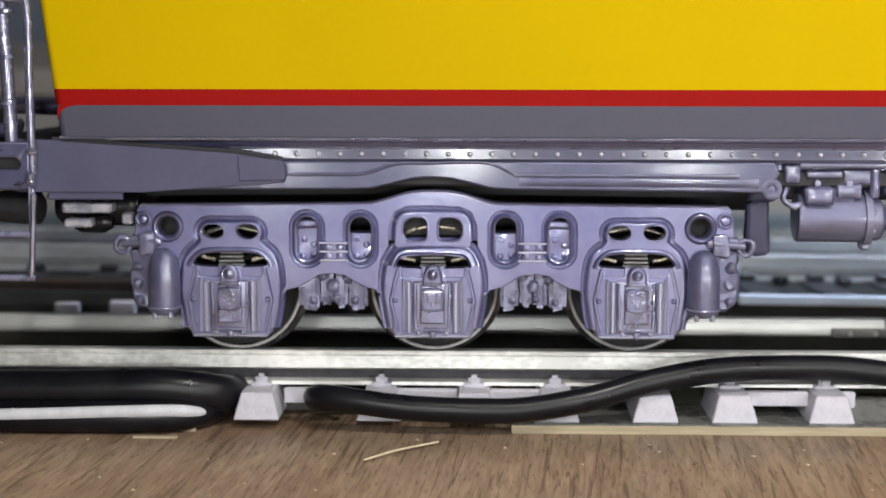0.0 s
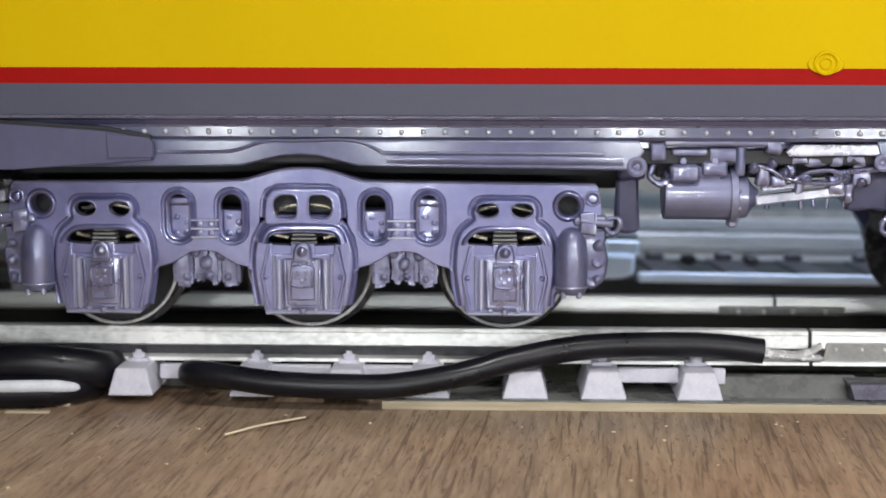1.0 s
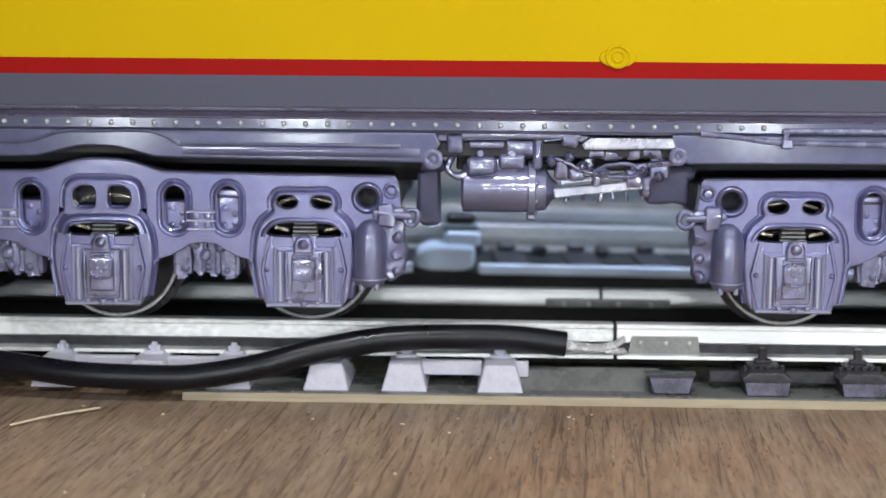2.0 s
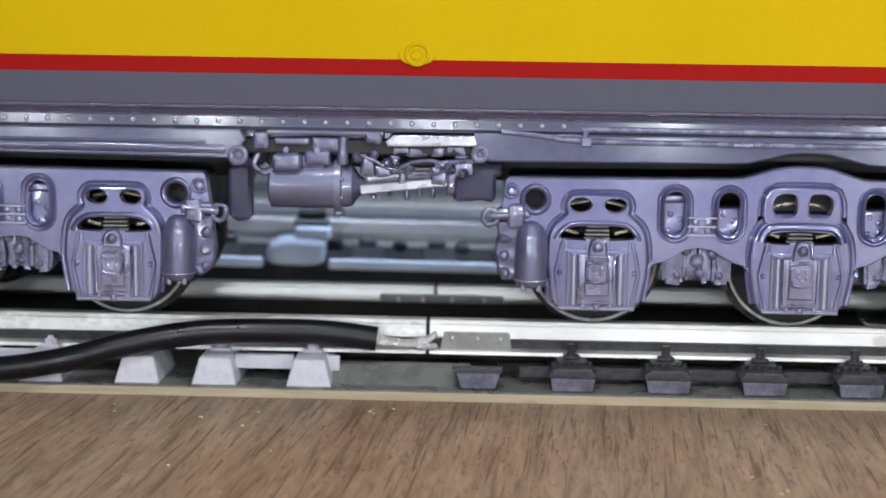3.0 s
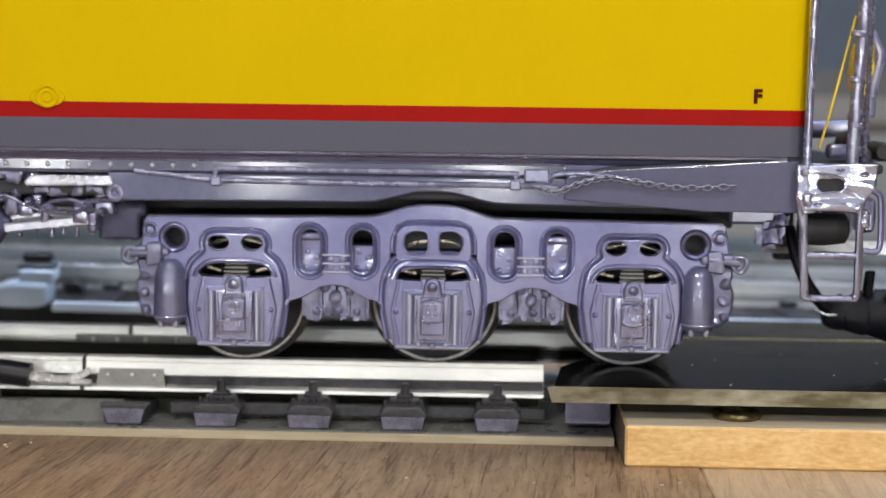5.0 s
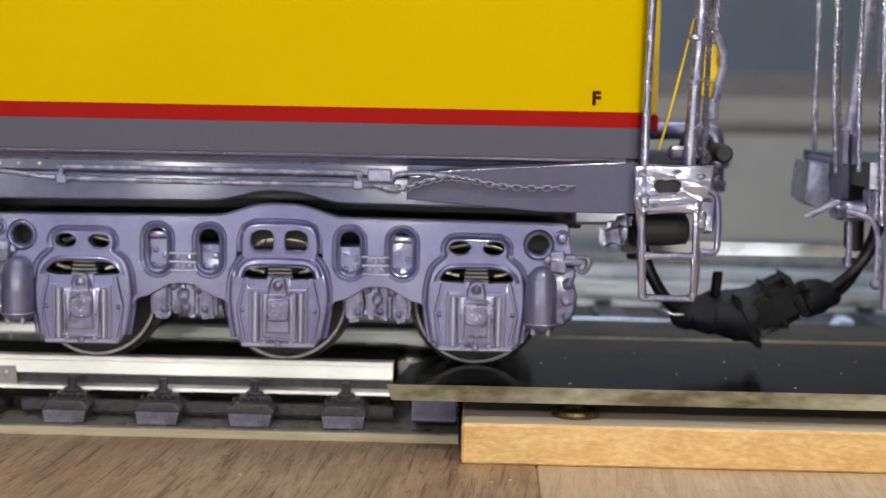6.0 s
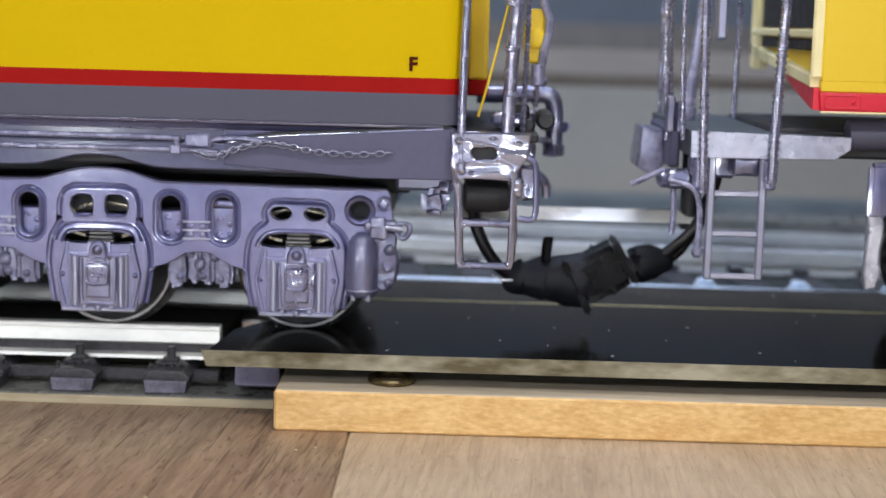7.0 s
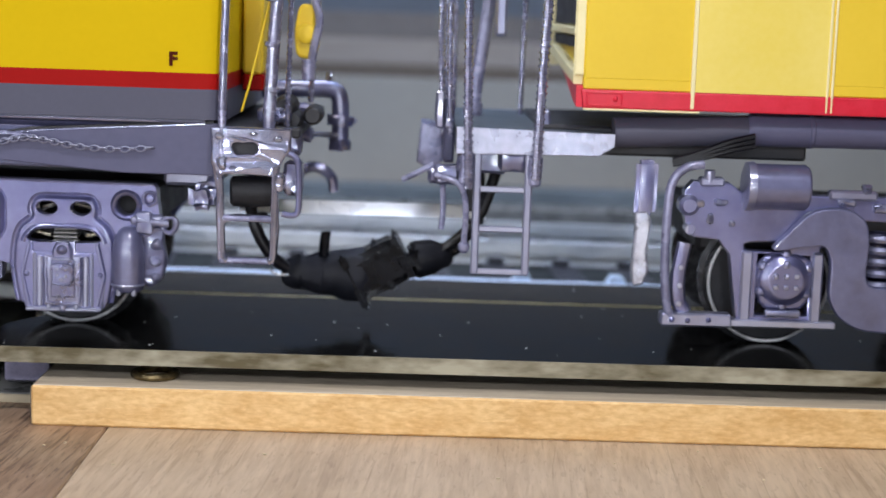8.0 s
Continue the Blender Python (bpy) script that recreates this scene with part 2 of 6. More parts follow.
def wood(name, dark, mid, light, along=(1, 0.06, 1), scale=900, rough=0.55, pores=0.5, turn=0, zone=None):
    """Wood with long grain and dark pores."""
    ma = bpy.data.materials.new(name)
    ma.use_nodes = True
    nt = ma.node_tree
    p = nt.nodes["Principled BSDF"]
    tc = nt.nodes.new("ShaderNodeTexCoord")

    def layer(mult, s, detail, distortion=0.0, longer=1.0):
        mp = nt.nodes.new("ShaderNodeMapping")
        mp.inputs["Scale"].default_value = [v * mult * (longer if v < 1 else 1) for v in along]
        n = nt.nodes.new("ShaderNodeTexNoise")
        n.inputs["Scale"].default_value, n.inputs["Detail"].default_value = s, detail
        n.inputs["Distortion"].default_value = distortion
        way = nt.nodes.new("ShaderNodeVectorRotate")
        way.rotation_type = "Z_AXIS"
        way.inputs["Angle"].default_value = radians(-turn)
        nt.links.new(tc.outputs["Object"], way.inputs["Vector"])
        nt.links.new(way.outputs[0], mp.inputs[0])
        nt.links.new(mp.outputs[0], n.inputs["Vector"])
        return n
    broad, fine, pore = layer(0.22, scale, 3, 0.4), layer(1, scale, 5, 0.2), layer(0.75, scale * 1.1, 4, 0.9, 0.5)
    add = nt.nodes.new("ShaderNodeMath")
    add.operation = "MULTIPLY_ADD"
    add.inputs[1].default_value = 0.55
    h = nt.nodes.new("ShaderNodeMath")
    h.operation = "MULTIPLY"
    h.inputs[1].default_value = 0.45
    nt.links.new(broad.outputs["Fac"], h.inputs[0])
    nt.links.new(fine.outputs["Fac"], add.inputs[0])
    nt.links.new(h.outputs[0], add.inputs[2])
    ramp = nt.nodes.new("ShaderNodeValToRGB")
    e = ramp.color_ramp.elements
    e[0].position, e[0].color, e[1].position, e[1].color = 0.38, (*mid, 1), 0.62, (*light, 1)
    nt.links.new(add.outputs[0], ramp.inputs[0])
    pr = nt.nodes.new("ShaderNodeValToRGB")
    pe = pr.color_ramp.elements
    pe[0].position, pe[0].color, pe[1].position, pe[1].color = 0.54, (0, 0, 0, 1), 0.66, (1, 1, 1, 1)
    nt.links.new(pore.outputs["Fac"], pr.inputs[0])
    k = nt.nodes.new("ShaderNodeMath")
    k.operation = "MULTIPLY"
    k.inputs[1].default_value = pores
    nt.links.new(pr.outputs[0], k.inputs[0])
    mx = nt.nodes.new("ShaderNodeMix")
    mx.data_type = "RGBA"
    nt.links.new(k.outputs[0], mx.inputs[0])
    tone = ramp.outputs[0]
    if zone:
        wide, share, zx = nt.nodes.new("ShaderNodeTexNoise"), nt.nodes.new("ShaderNodeMapRange"), nt.nodes.new("ShaderNodeMix")
        wide.inputs["Scale"].default_value, wide.inputs["Detail"].default_value = 26, 3
        share.inputs[1].default_value, share.inputs[2].default_value, share.inputs[4].default_value = 0.44, 0.66, 0.45
        zx.data_type, zx.blend_type = "RGBA", "MULTIPLY"
        nt.links.new(tc.outputs["Object"], wide.inputs["Vector"])
        nt.links.new(wide.outputs["Fac"], share.inputs[0])
        nt.links.new(share.outputs[0], zx.inputs[0])
        nt.links.new(tone, zx.inputs[6])
        zx.inputs[7].default_value = (*zone, 1)
        tone = zx.outputs[2]
    nt.links.new(tone, mx.inputs[6])
    mx.inputs[7].default_value = (*dark, 1)
    fleck, cutoff, fx = layer(1.5, scale, 3, 0.5, 1.7), nt.nodes.new("ShaderNodeMapRange"), nt.nodes.new("ShaderNodeMix")
    fx.data_type = "RGBA"
    cutoff.inputs[1].default_value, cutoff.inputs[2].default_value, cutoff.inputs[4].default_value = 0.57, 0.7, pores
    nt.links.new(fleck.outputs["Fac"], cutoff.inputs[0])
    nt.links.new(cutoff.outputs[0], fx.inputs[0])
    nt.links.new(mx.outputs[2], fx.inputs[6])
    fx.inputs[7].default_value = (*dark, 1)
    nt.links.new(fx.outputs[2], p.inputs["Base Color"])
    p.inputs["Roughness"].default_value = rough
    bp = nt.nodes.new("ShaderNodeBump")
    bp.inputs["Strength"].default_value, bp.inputs["Distance"].default_value = 0.35, 0.0003
    bp.invert = True
    nt.links.new(k.outputs[0], bp.inputs["Height"])
    nt.links.new(bp.outputs[0], p.inputs["Normal"])
    return ma


GREY = surface("grey_loco_paint", (0.108, 0.112, 0.216), (0.153, 0.158, 0.293), 210, 0.32, 0.45, 0.62, bump=0.25, grain=700, coat=0.6, edge_glint=0.5)
GREY_SOFT = surface("grey_truck_paint", (0.138, 0.145, 0.3), (0.192, 0.199, 0.388), 160, 0.3, 0.42, 0.7, bump=0.3, grain=560, coat=0.8, edge_glint=0.6)
GREY_CAST = surface("grey_cast_paint", (0.12, 0.124, 0.22), (0.165, 0.17, 0.3), 240, 0.38, 0.52, 0.45, bump=0.5, grain=520, coat=0.45, edge_glint=0.45)
PALE_BRASS = surface("pale_brass_strip", (0.28, 0.25, 0.18), (0.52, 0.48, 0.38), 600, 0.2, 0.35, 0.7, bump=0.1)
RIM = surface("polished_rim_edge", (0.72, 0.72, 0.74), (0.92, 0.92, 0.93), 300, 0.2, 0.34, 0.2, bump=0.1)
# rivet heads nearly white: their glints are put into the base colour
RIVET = surface("bright_worn_rivet", (0.66, 0.67, 0.75), (0.82, 0.83, 0.9), 700, 0.2, 0.3, 0.2, bump=0.1, grain=1500, spec=0.8)
BEADED = surface("beaded_silver_paint", (0.14, 0.143, 0.235), (0.26, 0.265, 0.403), 500, 0.18, 0.3, 0.4, bump=0.7, grain=1000, coat=1.0)
GREY_BRIGHT = surface("glossy_grey_gear_paint", (0.124, 0.129, 0.25), (0.198, 0.206, 0.372), 330, 0.24, 0.38, 0.7, bump=0.4, grain=800, coat=1.0, edge_glint=0.6)
GREY_SATIN = surface("satin_grey_sill_paint", (0.0765, 0.0799, 0.148), (0.115, 0.119, 0.214), 210, 0.34, 0.46, 0.4, bump=0.08, grain=700, coat=0.25, edge_glint=0.5)
STRIP_PAINT = surface("dull_grey_strip_paint", (0.074, 0.077, 0.135), (0.1, 0.104, 0.178), 210, 0.36, 0.48, 0.3, bump=0.12, grain=700, coat=0.2, edge_glint=0.5)
GREY_MATT = surface("matt_grey_plate_paint", (0.088, 0.088, 0.151), (0.104, 0.104, 0.177), 120, 0.42, 0.5, bump=0.05, grain=700, spec=0.3)
LUMPY = surface("lumpy_silver_paint", (0.15, 0.157, 0.26), (0.31, 0.32, 0.46), 110, 0.12, 0.22, 0.7, bump=0.9, grain=170, coat=1.0, edge_glint=0.5)
GREY_SMOOTH = surface("grey_body_paint", (0.078, 0.078, 0.113), (0.086, 0.086, 0.124), 90, 0.4, 0.46, bump=0.02, grain=1500, spec=0.25)
SILVER_GREY = surface("worn_silver_grey_paint", (0.16, 0.164, 0.269), (0.32, 0.325, 0.482), 260, 0.2, 0.34, 0.25, bump=0.45, grain=900, spec=0.8)
YELLOW = surface("yellow_loco_paint", (0.6, 0.405, 0.003), (0.63, 0.43, 0.004), 40, 0.45, 0.5, bump=0.015, grain=900, spec=0.02)
YELLOW_PALE = surface("pale_yellow_paint", (0.77, 0.535, 0.026), (0.8, 0.565, 0.035), 60, 0.4, 0.46, bump=0.02, grain=900, spec=0.3)
# cab yellow made paler by the gloss reflection on the hood side
YELLOW_SHEEN = surface("faded_yellow_paint", (0.8, 0.63, 0.1), (0.84, 0.68, 0.15), 60, 0.32, 0.4, bump=0.02, grain=900, spec=0.5)
CREAM = surface("cream_yellow_paint", (0.84, 0.74, 0.38), (0.9, 0.82, 0.5), 300, 0.4)
RED = surface("red_loco_paint", (0.31, 0.007, 0.005), (0.34, 0.009, 0.007), 120, 0.45, 0.5, bump=0.015, grain=900, spec=0.06)
RED_BRIGHT = surface("bright_red_paint", (0.62, 0.016, 0.035), (0.7, 0.026, 0.055), 400, 0.3, 0.4, bump=0.15, spec=0.35)
STEEL = surface("nickel_silver_rail", (0.76, 0.76, 0.72), (0.9, 0.9, 0.87), 220, 0.28, 0.42, 0.35, bump=0.12, grain=1500, stretch=(0.3, 1, 1))
STEEL_OLD = surface("worn_rail_metal", (0.55, 0.55, 0.52), (0.86, 0.86, 0.83), 130, 0.28, 0.45, 0.4, bump=0.15, grain=1300, stretch=(0.5, 1, 1), low=0.42, high=0.58)
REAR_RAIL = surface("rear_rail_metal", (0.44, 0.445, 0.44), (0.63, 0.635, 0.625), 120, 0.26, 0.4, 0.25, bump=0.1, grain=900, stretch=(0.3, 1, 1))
REAR_BED = surface("dark_rear_roadbed", (0.012, 0.015, 0.014), (0.03, 0.034, 0.031), 200, 0.5, 0.7, bump=0.3)
STEEL_DULL = surface("dull_joiner_metal", (0.26, 0.26, 0.25), (0.38, 0.38, 0.36), 600, 0.4, 0.55, 0.6, bump=0.15)
TYRE = surface("turned_wheel_steel", (0.03, 0.03, 0.033), (0.07, 0.07, 0.075), 500, 0.2, 0.32, 0.3, bump=0.1)
BLACK = surface("matt_black_part", (0.016, 0.016, 0.019), (0.032, 0.032, 0.037), 400, 0.5)
RUBBER = surface("black_cable_sheath", (0.003, 0.003, 0.005), (0.009, 0.009, 0.013), 120, 0.26, 0.38, bump=0.06, grain=900, spec=0.4)
PLUG = surface("black_plug_plastic", (0.002, 0.0025, 0.004), (0.005, 0.006, 0.01), 300, 0.16, 0.3, bump=0.35, grain=500, spec=0.16)
SLEEVE = surface("dull_grey_rubber", (0.007, 0.008, 0.012), (0.016, 0.017, 0.025), 250, 0.5, 0.7, bump=0.3, grain=800, spec=0.3)
WHITE_LINE = surface("white_cable_stripe", (0.6, 0.62, 0.66), (0.75, 0.76, 0.8), 400, 0.4)
WHITE = surface("white_plastic_sleeper", (0.55, 0.54, 0.62), (0.68, 0.67, 0.74), 500, 0.4, 0.5, bump=0.15)
DARK_TIE = surface("dark_plastic_sleeper", (0.02, 0.02, 0.024), (0.06, 0.058, 0.066), 700, 0.35, 0.5, bump=0.5)
# lit copy of the violet sleeper end, brighter in its colour
LILAC_LIT = surface("pale_violet_plastic", (0.17, 0.16, 0.24), (0.27, 0.255, 0.37), 500, 0.5, bump=0.4)
LILAC_TIE = surface("grey_violet_sleeper_end", (0.07, 0.066, 0.09), (0.2, 0.19, 0.26), 420, 0.5, bump=0.5)
WIRE = surface("bare_tinned_wire", (0.66, 0.67, 0.68), (0.88, 0.88, 0.88), 900, 0.2, 0.32, 0.5, bump=0.1)
BARE = surface("bare_bright_bar", (0.86, 0.86, 0.85), (0.93, 0.93, 0.92), 150, 0.25, 0.36, 0.1, bump=0.04)
# silver of parts that glare, some of that brightness put into the colour
SILVER_LIT = surface("worn_silver_metal", (0.34, 0.35, 0.43), (0.68, 0.69, 0.77), 240, 0.2, 0.34, 0.45, bump=0.4, grain=800)
# deck grey with the blue of reflected cool light mixed into it
DECK = surface("blue_grey_deck_paint", (0.05, 0.065, 0.085), (0.085, 0.105, 0.13), 90, 0.5, 0.65, bump=0.15, grain=700)
# deck edge tone set between its plain grey and its glare
DECK_EDGE = surface("worn_lilac_silver_paint", (0.27, 0.28, 0.37), (0.5, 0.51, 0.62), 240, 0.24, 0.36, 0.4, bump=0.4, grain=800)
BRASS = surface("old_brass", (0.1, 0.075, 0.035), (0.26, 0.2, 0.1), 900, 0.3, 0.5, 0.9)
GLOSS_BLACK = surface("gloss_black_sheet", (0.003, 0.003, 0.003), (0.007, 0.007, 0.007), 120, 0.1, 0.2, bump=0.0, grain=900, spec=0.1)
SHEET_EDGE = surface("stained_sheet_edge", (0.11, 0.09, 0.045), (0.4, 0.37, 0.27), 150, 0.35, 0.55, bump=0.35, grain=700, spec=0.35, stretch=(0.35, 1, 1), low=0.38, high=0.6)
TABLE = wood("dark_plywood_top", (0.09, 0.052, 0.03), (0.245, 0.17, 0.11), (0.4, 0.29, 0.195), (1, 0.09, 1), 1350, 0.5, 0.66, turn=-4, zone=(0.9, 0.66, 0.56))
TABLE_PALE = wood("pale_plywood_top", (0.24, 0.16, 0.1), (0.46, 0.35, 0.24), (0.6, 0.475, 0.34), (1, 0.1, 1), 1100, 0.55, 0.3, turn=-4)
PLANK = wood("orange_pine_plank", (0.52, 0.27, 0.08), (0.68, 0.4, 0.14), (0.88, 0.6, 0.27), (0.4, 1, 1), 1500, 0.42, 0.18)
PLANK_TOP = wood("greyed_plank_face", (0.36, 0.29, 0.2), (0.5, 0.42, 0.31), (0.66, 0.57, 0.44), (0.1, 1, 1), 900, 0.5, 0.2)
PLY_EDGE = wood("pale_plywood_edge", (0.3, 0.24, 0.15), (0.42, 0.35, 0.23), (0.55, 0.47, 0.33), (0.08, 1, 1), 900, 0.6, 0.3)
STRIP_TOP = surface("grey_painted_roadbed", (0.13, 0.132, 0.125), (0.21, 0.21, 0.2), 200, 0.22, 0.4, bump=0.2, grain=1500)
DUST = surface("pale_dust", (0.5, 0.5, 0.48), (0.7, 0.7, 0.68), 900, 0.8)
STRAW = surface("dry_straw", (0.56, 0.46, 0.3), (0.74, 0.64, 0.46), 900, 0.6)
BLUE_WHITE = surface("pale_blue_plastic", (0.7, 0.83, 0.98), (0.76, 0.87, 0.99), 120, 0.3)
RED_BROWN = surface("dark_red_brown_stain", (0.022, 0.012, 0.009), (0.06, 0.034, 0.026), 90, 0.5, 0.65, bump=0.2, grain=500)
BOARD = surface("grey_beige_backboard", (0.32, 0.31, 0.275), (0.36, 0.348, 0.308), 30, 0.6, bump=0.05, grain=300)
BROWN = wood("brown_shelf_wood", (0.05, 0.03, 0.02), (0.11, 0.085, 0.065), (0.17, 0.14, 0.11), (0.1, 1, 1), 200, 0.5, 0.3)
REAR = surface("slate_rear_panel", (0.12, 0.14, 0.17), (0.16, 0.185, 0.22), 40, 0.6)
TAN = wood("pale_tan_board", (0.24, 0.2, 0.16), (0.33, 0.29, 0.25), (0.4, 0.36, 0.32), (0.1, 1, 1), 200, 0.55, 0.3)
TAUPE = surface("taupe_board", (0.17, 0.155, 0.145), (0.22, 0.2, 0.185), 60, 0.55, bump=0.1, grain=300)
SLATE = surface("blue_grey_strip", (0.1, 0.125, 0.14), (0.16, 0.19, 0.21), 60, 0.45)
WALL = surface("plain_wall_paint", (0.16, 0.155, 0.145), (0.2, 0.195, 0.18), 8, 0.7, bump=0.05, grain=90)
RAIL_SHADE = surface("dark_green_filler", (0.026, 0.027, 0.02), (0.06, 0.06, 0.046), 300, 0.8, 0.9, bump=0.4, spec=0.1)
MARK = surface("dark_brown_mark", (0.05, 0.006, 0.002), (0.085, 0.012, 0.005), 900, 0.6, spec=0.08)

# ---- the room and the bench ----
ZT = -11.5   # bench top; rail tops lie at 0


def slab(name, x0, x1, y0, y1, z0, z1, material, label, category, b=0.4):
    bm = B()
    box(bm, x0, x1, y0, y1, z0, z1, b)
    return solo(name, bm, material, label, category, (x0 + x1) / 2, (y0 + y1) / 2, z0, kind="structure")


slab("bench_top", -500, 184.24, -600, 330, ZT - 18, ZT, TABLE, "dark brown plywood bench top with open grain", "bench top", 0.3)
slab("bench_top", 184.3, 800, -600, 330, ZT - 18, ZT - 0.05, TABLE_PALE, "paler worn plywood bench top panel", "bench top", 0.3)
slab("floor", -1600, 2000, -1700, 1000, -800, -770, WALL, "plain grey room floor", "floor")
slab("ceiling", -1600, 2000, -1700, 1000, 1650, 1680, WALL, "plain pale room ceiling", "ceiling")
slab("wall_north", -1600, 2000, 1000, 1040, -770, 1650, WALL, "plain grey room wall", "wall")
slab("wall_south", -1600, 2000, -1740, -1700, -770, 1650, WALL, "plain grey room wall", "wall")
slab("wall_west", -1640, -1600, -1700, 1000, -770, 1650, WALL, "plain grey room wall", "wall")
slab("wall_east", 2000, 2040, -1700, 1000, -770, 1650, WALL, "plain grey room wall", "wall")
bench = thing("workbench", "plain wooden legs under the plywood bench top", "workbench", 150, -135, -770)
for x in (-460, 760):
    for y in (-560, 290):
        bm = B()
        box(bm, x - 30, x + 30, y - 30, y + 30, -770, ZT - 18, 3)
        part("leg", bm, BROWN, bench)
slab("backboard", -500, 800, 260, 268, ZT, 31.5, BOARD, "grey-beige board standing along the back of the bench", "backboard")
slab("shelf_rail", -500, 800, 276, 290, ZT, 35.0, BROWN, "dark brown wooden rail behind the backboard", "rail")
slab("shelf_board", -500, 800, 292, 298, ZT, 43.5, TAN, "pale tan board behind the brown rail", "board")
slab("shelf_board", -500, 800, 300, 306, ZT, 52.5, TAUPE, "taupe brown board standing behind the tan one", "board")
slab("rear_panel", -500, 800, 310, 320, ZT, 220, REAR, "slate grey rear panel of the bench", "panel")
slab("slate_strip", -500, 800, 214, 226, ZT, 0.8, SLATE, "blue-grey painted strip lying along the bench", "strip")
slab("timber_strip", -500, 800, 180, 194, ZT, -1.0, STRIP_TOP, "dark grey timber strip lying along the bench", "strip")


# ---- track ----
RAIL = [(-1.25, -0.15), (-1.1, 0.0), (1.1, 0.0), (1.25, -0.15), (1.3, -0.75), (1.16, -0.82), (1.3, -0.9), (1.58, -2.9), (1.25, -3.15),
        (0.5, -3.3), (0.5, -4.7), (2.7, -4.95), (2.8, -5.5), (-2.8, -5.5), (-2.7, -4.95), (-0.5, -4.7), (-0.5, -3.3),
        (-1.25, -3.15), (-1.58, -2.9), (-1.3, -0.9), (-1.16, -0.82), (-1.3, -0.75)]


def rail(parent, x0, x1, y, metal=None):
    bm = B()
    sweep(bm, [(y + a, c) for a, c in RAIL], x0, x1)
    ob = part("rail", bm, metal or STEEL, parent, "nickel silver rail", smooth=30)
    # dark web strip: the shade under the rail head is in its colour
    bm = B()
    box(bm, x0 + 0.1, x1 - 0.1, y - 0.85, y + 0.85, -4.8, -3.1, 0.1)
    part("web", bm, DARK_TIE, ob, "rail web coloured dark for its recess shade")
    return ob


def white_sleeper(parent, y0, y1, x):
    """A white moulded sleeper with sloped ends and a clip beside each rail."""
    bm = B()
    z0, z1 = -9.9, -5.5
    vs = [bm.verts.new(p) for p in ((x - 3.7, y0, z0), (x + 3.7, y0, z0), (x + 3.7, y1, z0), (x - 3.7, y1, z0),
                                    (x - 2.5, y0 + 0.9, z1), (x + 2.5, y0 + 0.9, z1), (x + 2.5, y1 - 0.9, z1), (x - 2.5, y1 - 0.9, z1))]
    for f in ((0, 3, 2, 1), (4, 5, 6, 7), (0, 1, 5, 4), (1, 2, 6, 5), (2, 3, 7, 6), (3, 0, 4, 7)):
        bm.faces.new([vs[i] for i in f])
    bmesh.ops.bevel(bm, geom=list(bm.edges), offset=0.2, segments=1, affect="EDGES")
    ob = part("sleeper", bm, WHITE, parent)
    for y in (y0 + 7.0, y1 - 7.0):
        bm = B()
        box(bm, x - 0.95, x + 0.95, y - 0.7, y + 0.6, -5.6, -3.6, 0.5, seg=2)
        part("clip", bm, WHITE, ob)
        bm = B()
        box(bm, x - 1.7, x + 1.7, y - 0.8, y + 0.5, -5.6, -4.9, 0.15)
        part("clip_foot", bm, WHITE, ob)
    return ob


def dark_sleeper(parent, y0, y1, x, fine=True):
    """A dark moulded sleeper with a chair, bolts and a paler end."""
    bm = B()
    box(bm, x - 3.4, x + 3.4, y0, y1, -9.9, -8.0, 0.3)
    ob = part("sleeper", bm, DARK_TIE, parent)
    bm = B()
    plate(bm, [[(x - 2.7, -6.2), (x + 2.7, -6.2), (x + 3.9, -7.2), (x + 3.7, -8.1), (x - 3.7, -8.1), (x - 3.9, -7.2)]], y0 + 0.5, y1 - 0.5, 0.3)
    part("raised_top", bm, DARK_TIE, ob)
    bm = B()
    plate(bm, [[(x - 3.6, -7.7), (x + 3.6, -7.7), (x + 3.2, -9.8), (x - 3.2, -9.8)]], y0 - 0.3, y0 + 0.2, 0.15)
    part("sleeper_end", bm, LILAC_TIE, ob, "grey-violet sleeper end")
    for y in (y0 + 5.6, y1 - 5.6):
        bm = B()
        box(bm, x - 2.6, x + 2.6, y - 1.6, y + 1.6, -6.3, -5.55, 0.25)
        part("chair", bm, DARK_TIE, ob)
        bm = B()
        rod(bm, (x, y - 0.2, -5.6), (x, y - 0.2, -3.1), 0.75, 8)
        part("bolt", bm, DARK_TIE, ob)
        if fine:
            bm = B()
            box(bm, x - 1.4, x + 1.4, y - 1.0, y + 0.6, -5.6, -4.9, 0.2)
            part("washer", bm, DARK_TIE, ob)
            bm = B()
            box(bm, x - 3.4, x - 2.8, y - 2.6, y - 1.7, -7.2, -5.7, 0.12)
            lug = part("lug", bm, DARK_TIE, ob)
            for i in range(1, 6):
                again(lug, 1.2 * i, 0, 0.15 * (i % 2))
    return ob


NEAR, FAR = -0.95, 33.25
whites = thing("track_section", "silver railed model track on white plastic sleepers", "track", -30, 16, -9.9, group="track pieces")
rail(whites, -260, 82.55, NEAR, STEEL_OLD)
rail(whites, -260, 82.55, FAR)
first = white_sleeper(whites, -11.2, 43.4, 64.0)
for x in (48.6, 36.0, 20.2, 7.0, -8.2, -28.0, -43.4, -58.8, -74.2, -89.6, -105, -120.4, -135.8, -151.2, -166.6, -182, -197.4, -212.8, -228.2):
    o = again(first, x - 64.0)
    for c in first.children:
        c2 = again(c)
        c2.parent = o
bm = B()
box(bm, 51.2, 61.0, -6.6, -5.2, -8.0, -5.6, 0.15)
link = part("sleeper_web", bm, WHITE, whites)
for x in (14.0, -0.6, -19.0, -50.5, -81.5, -112):
    again(link, x - 56.2)
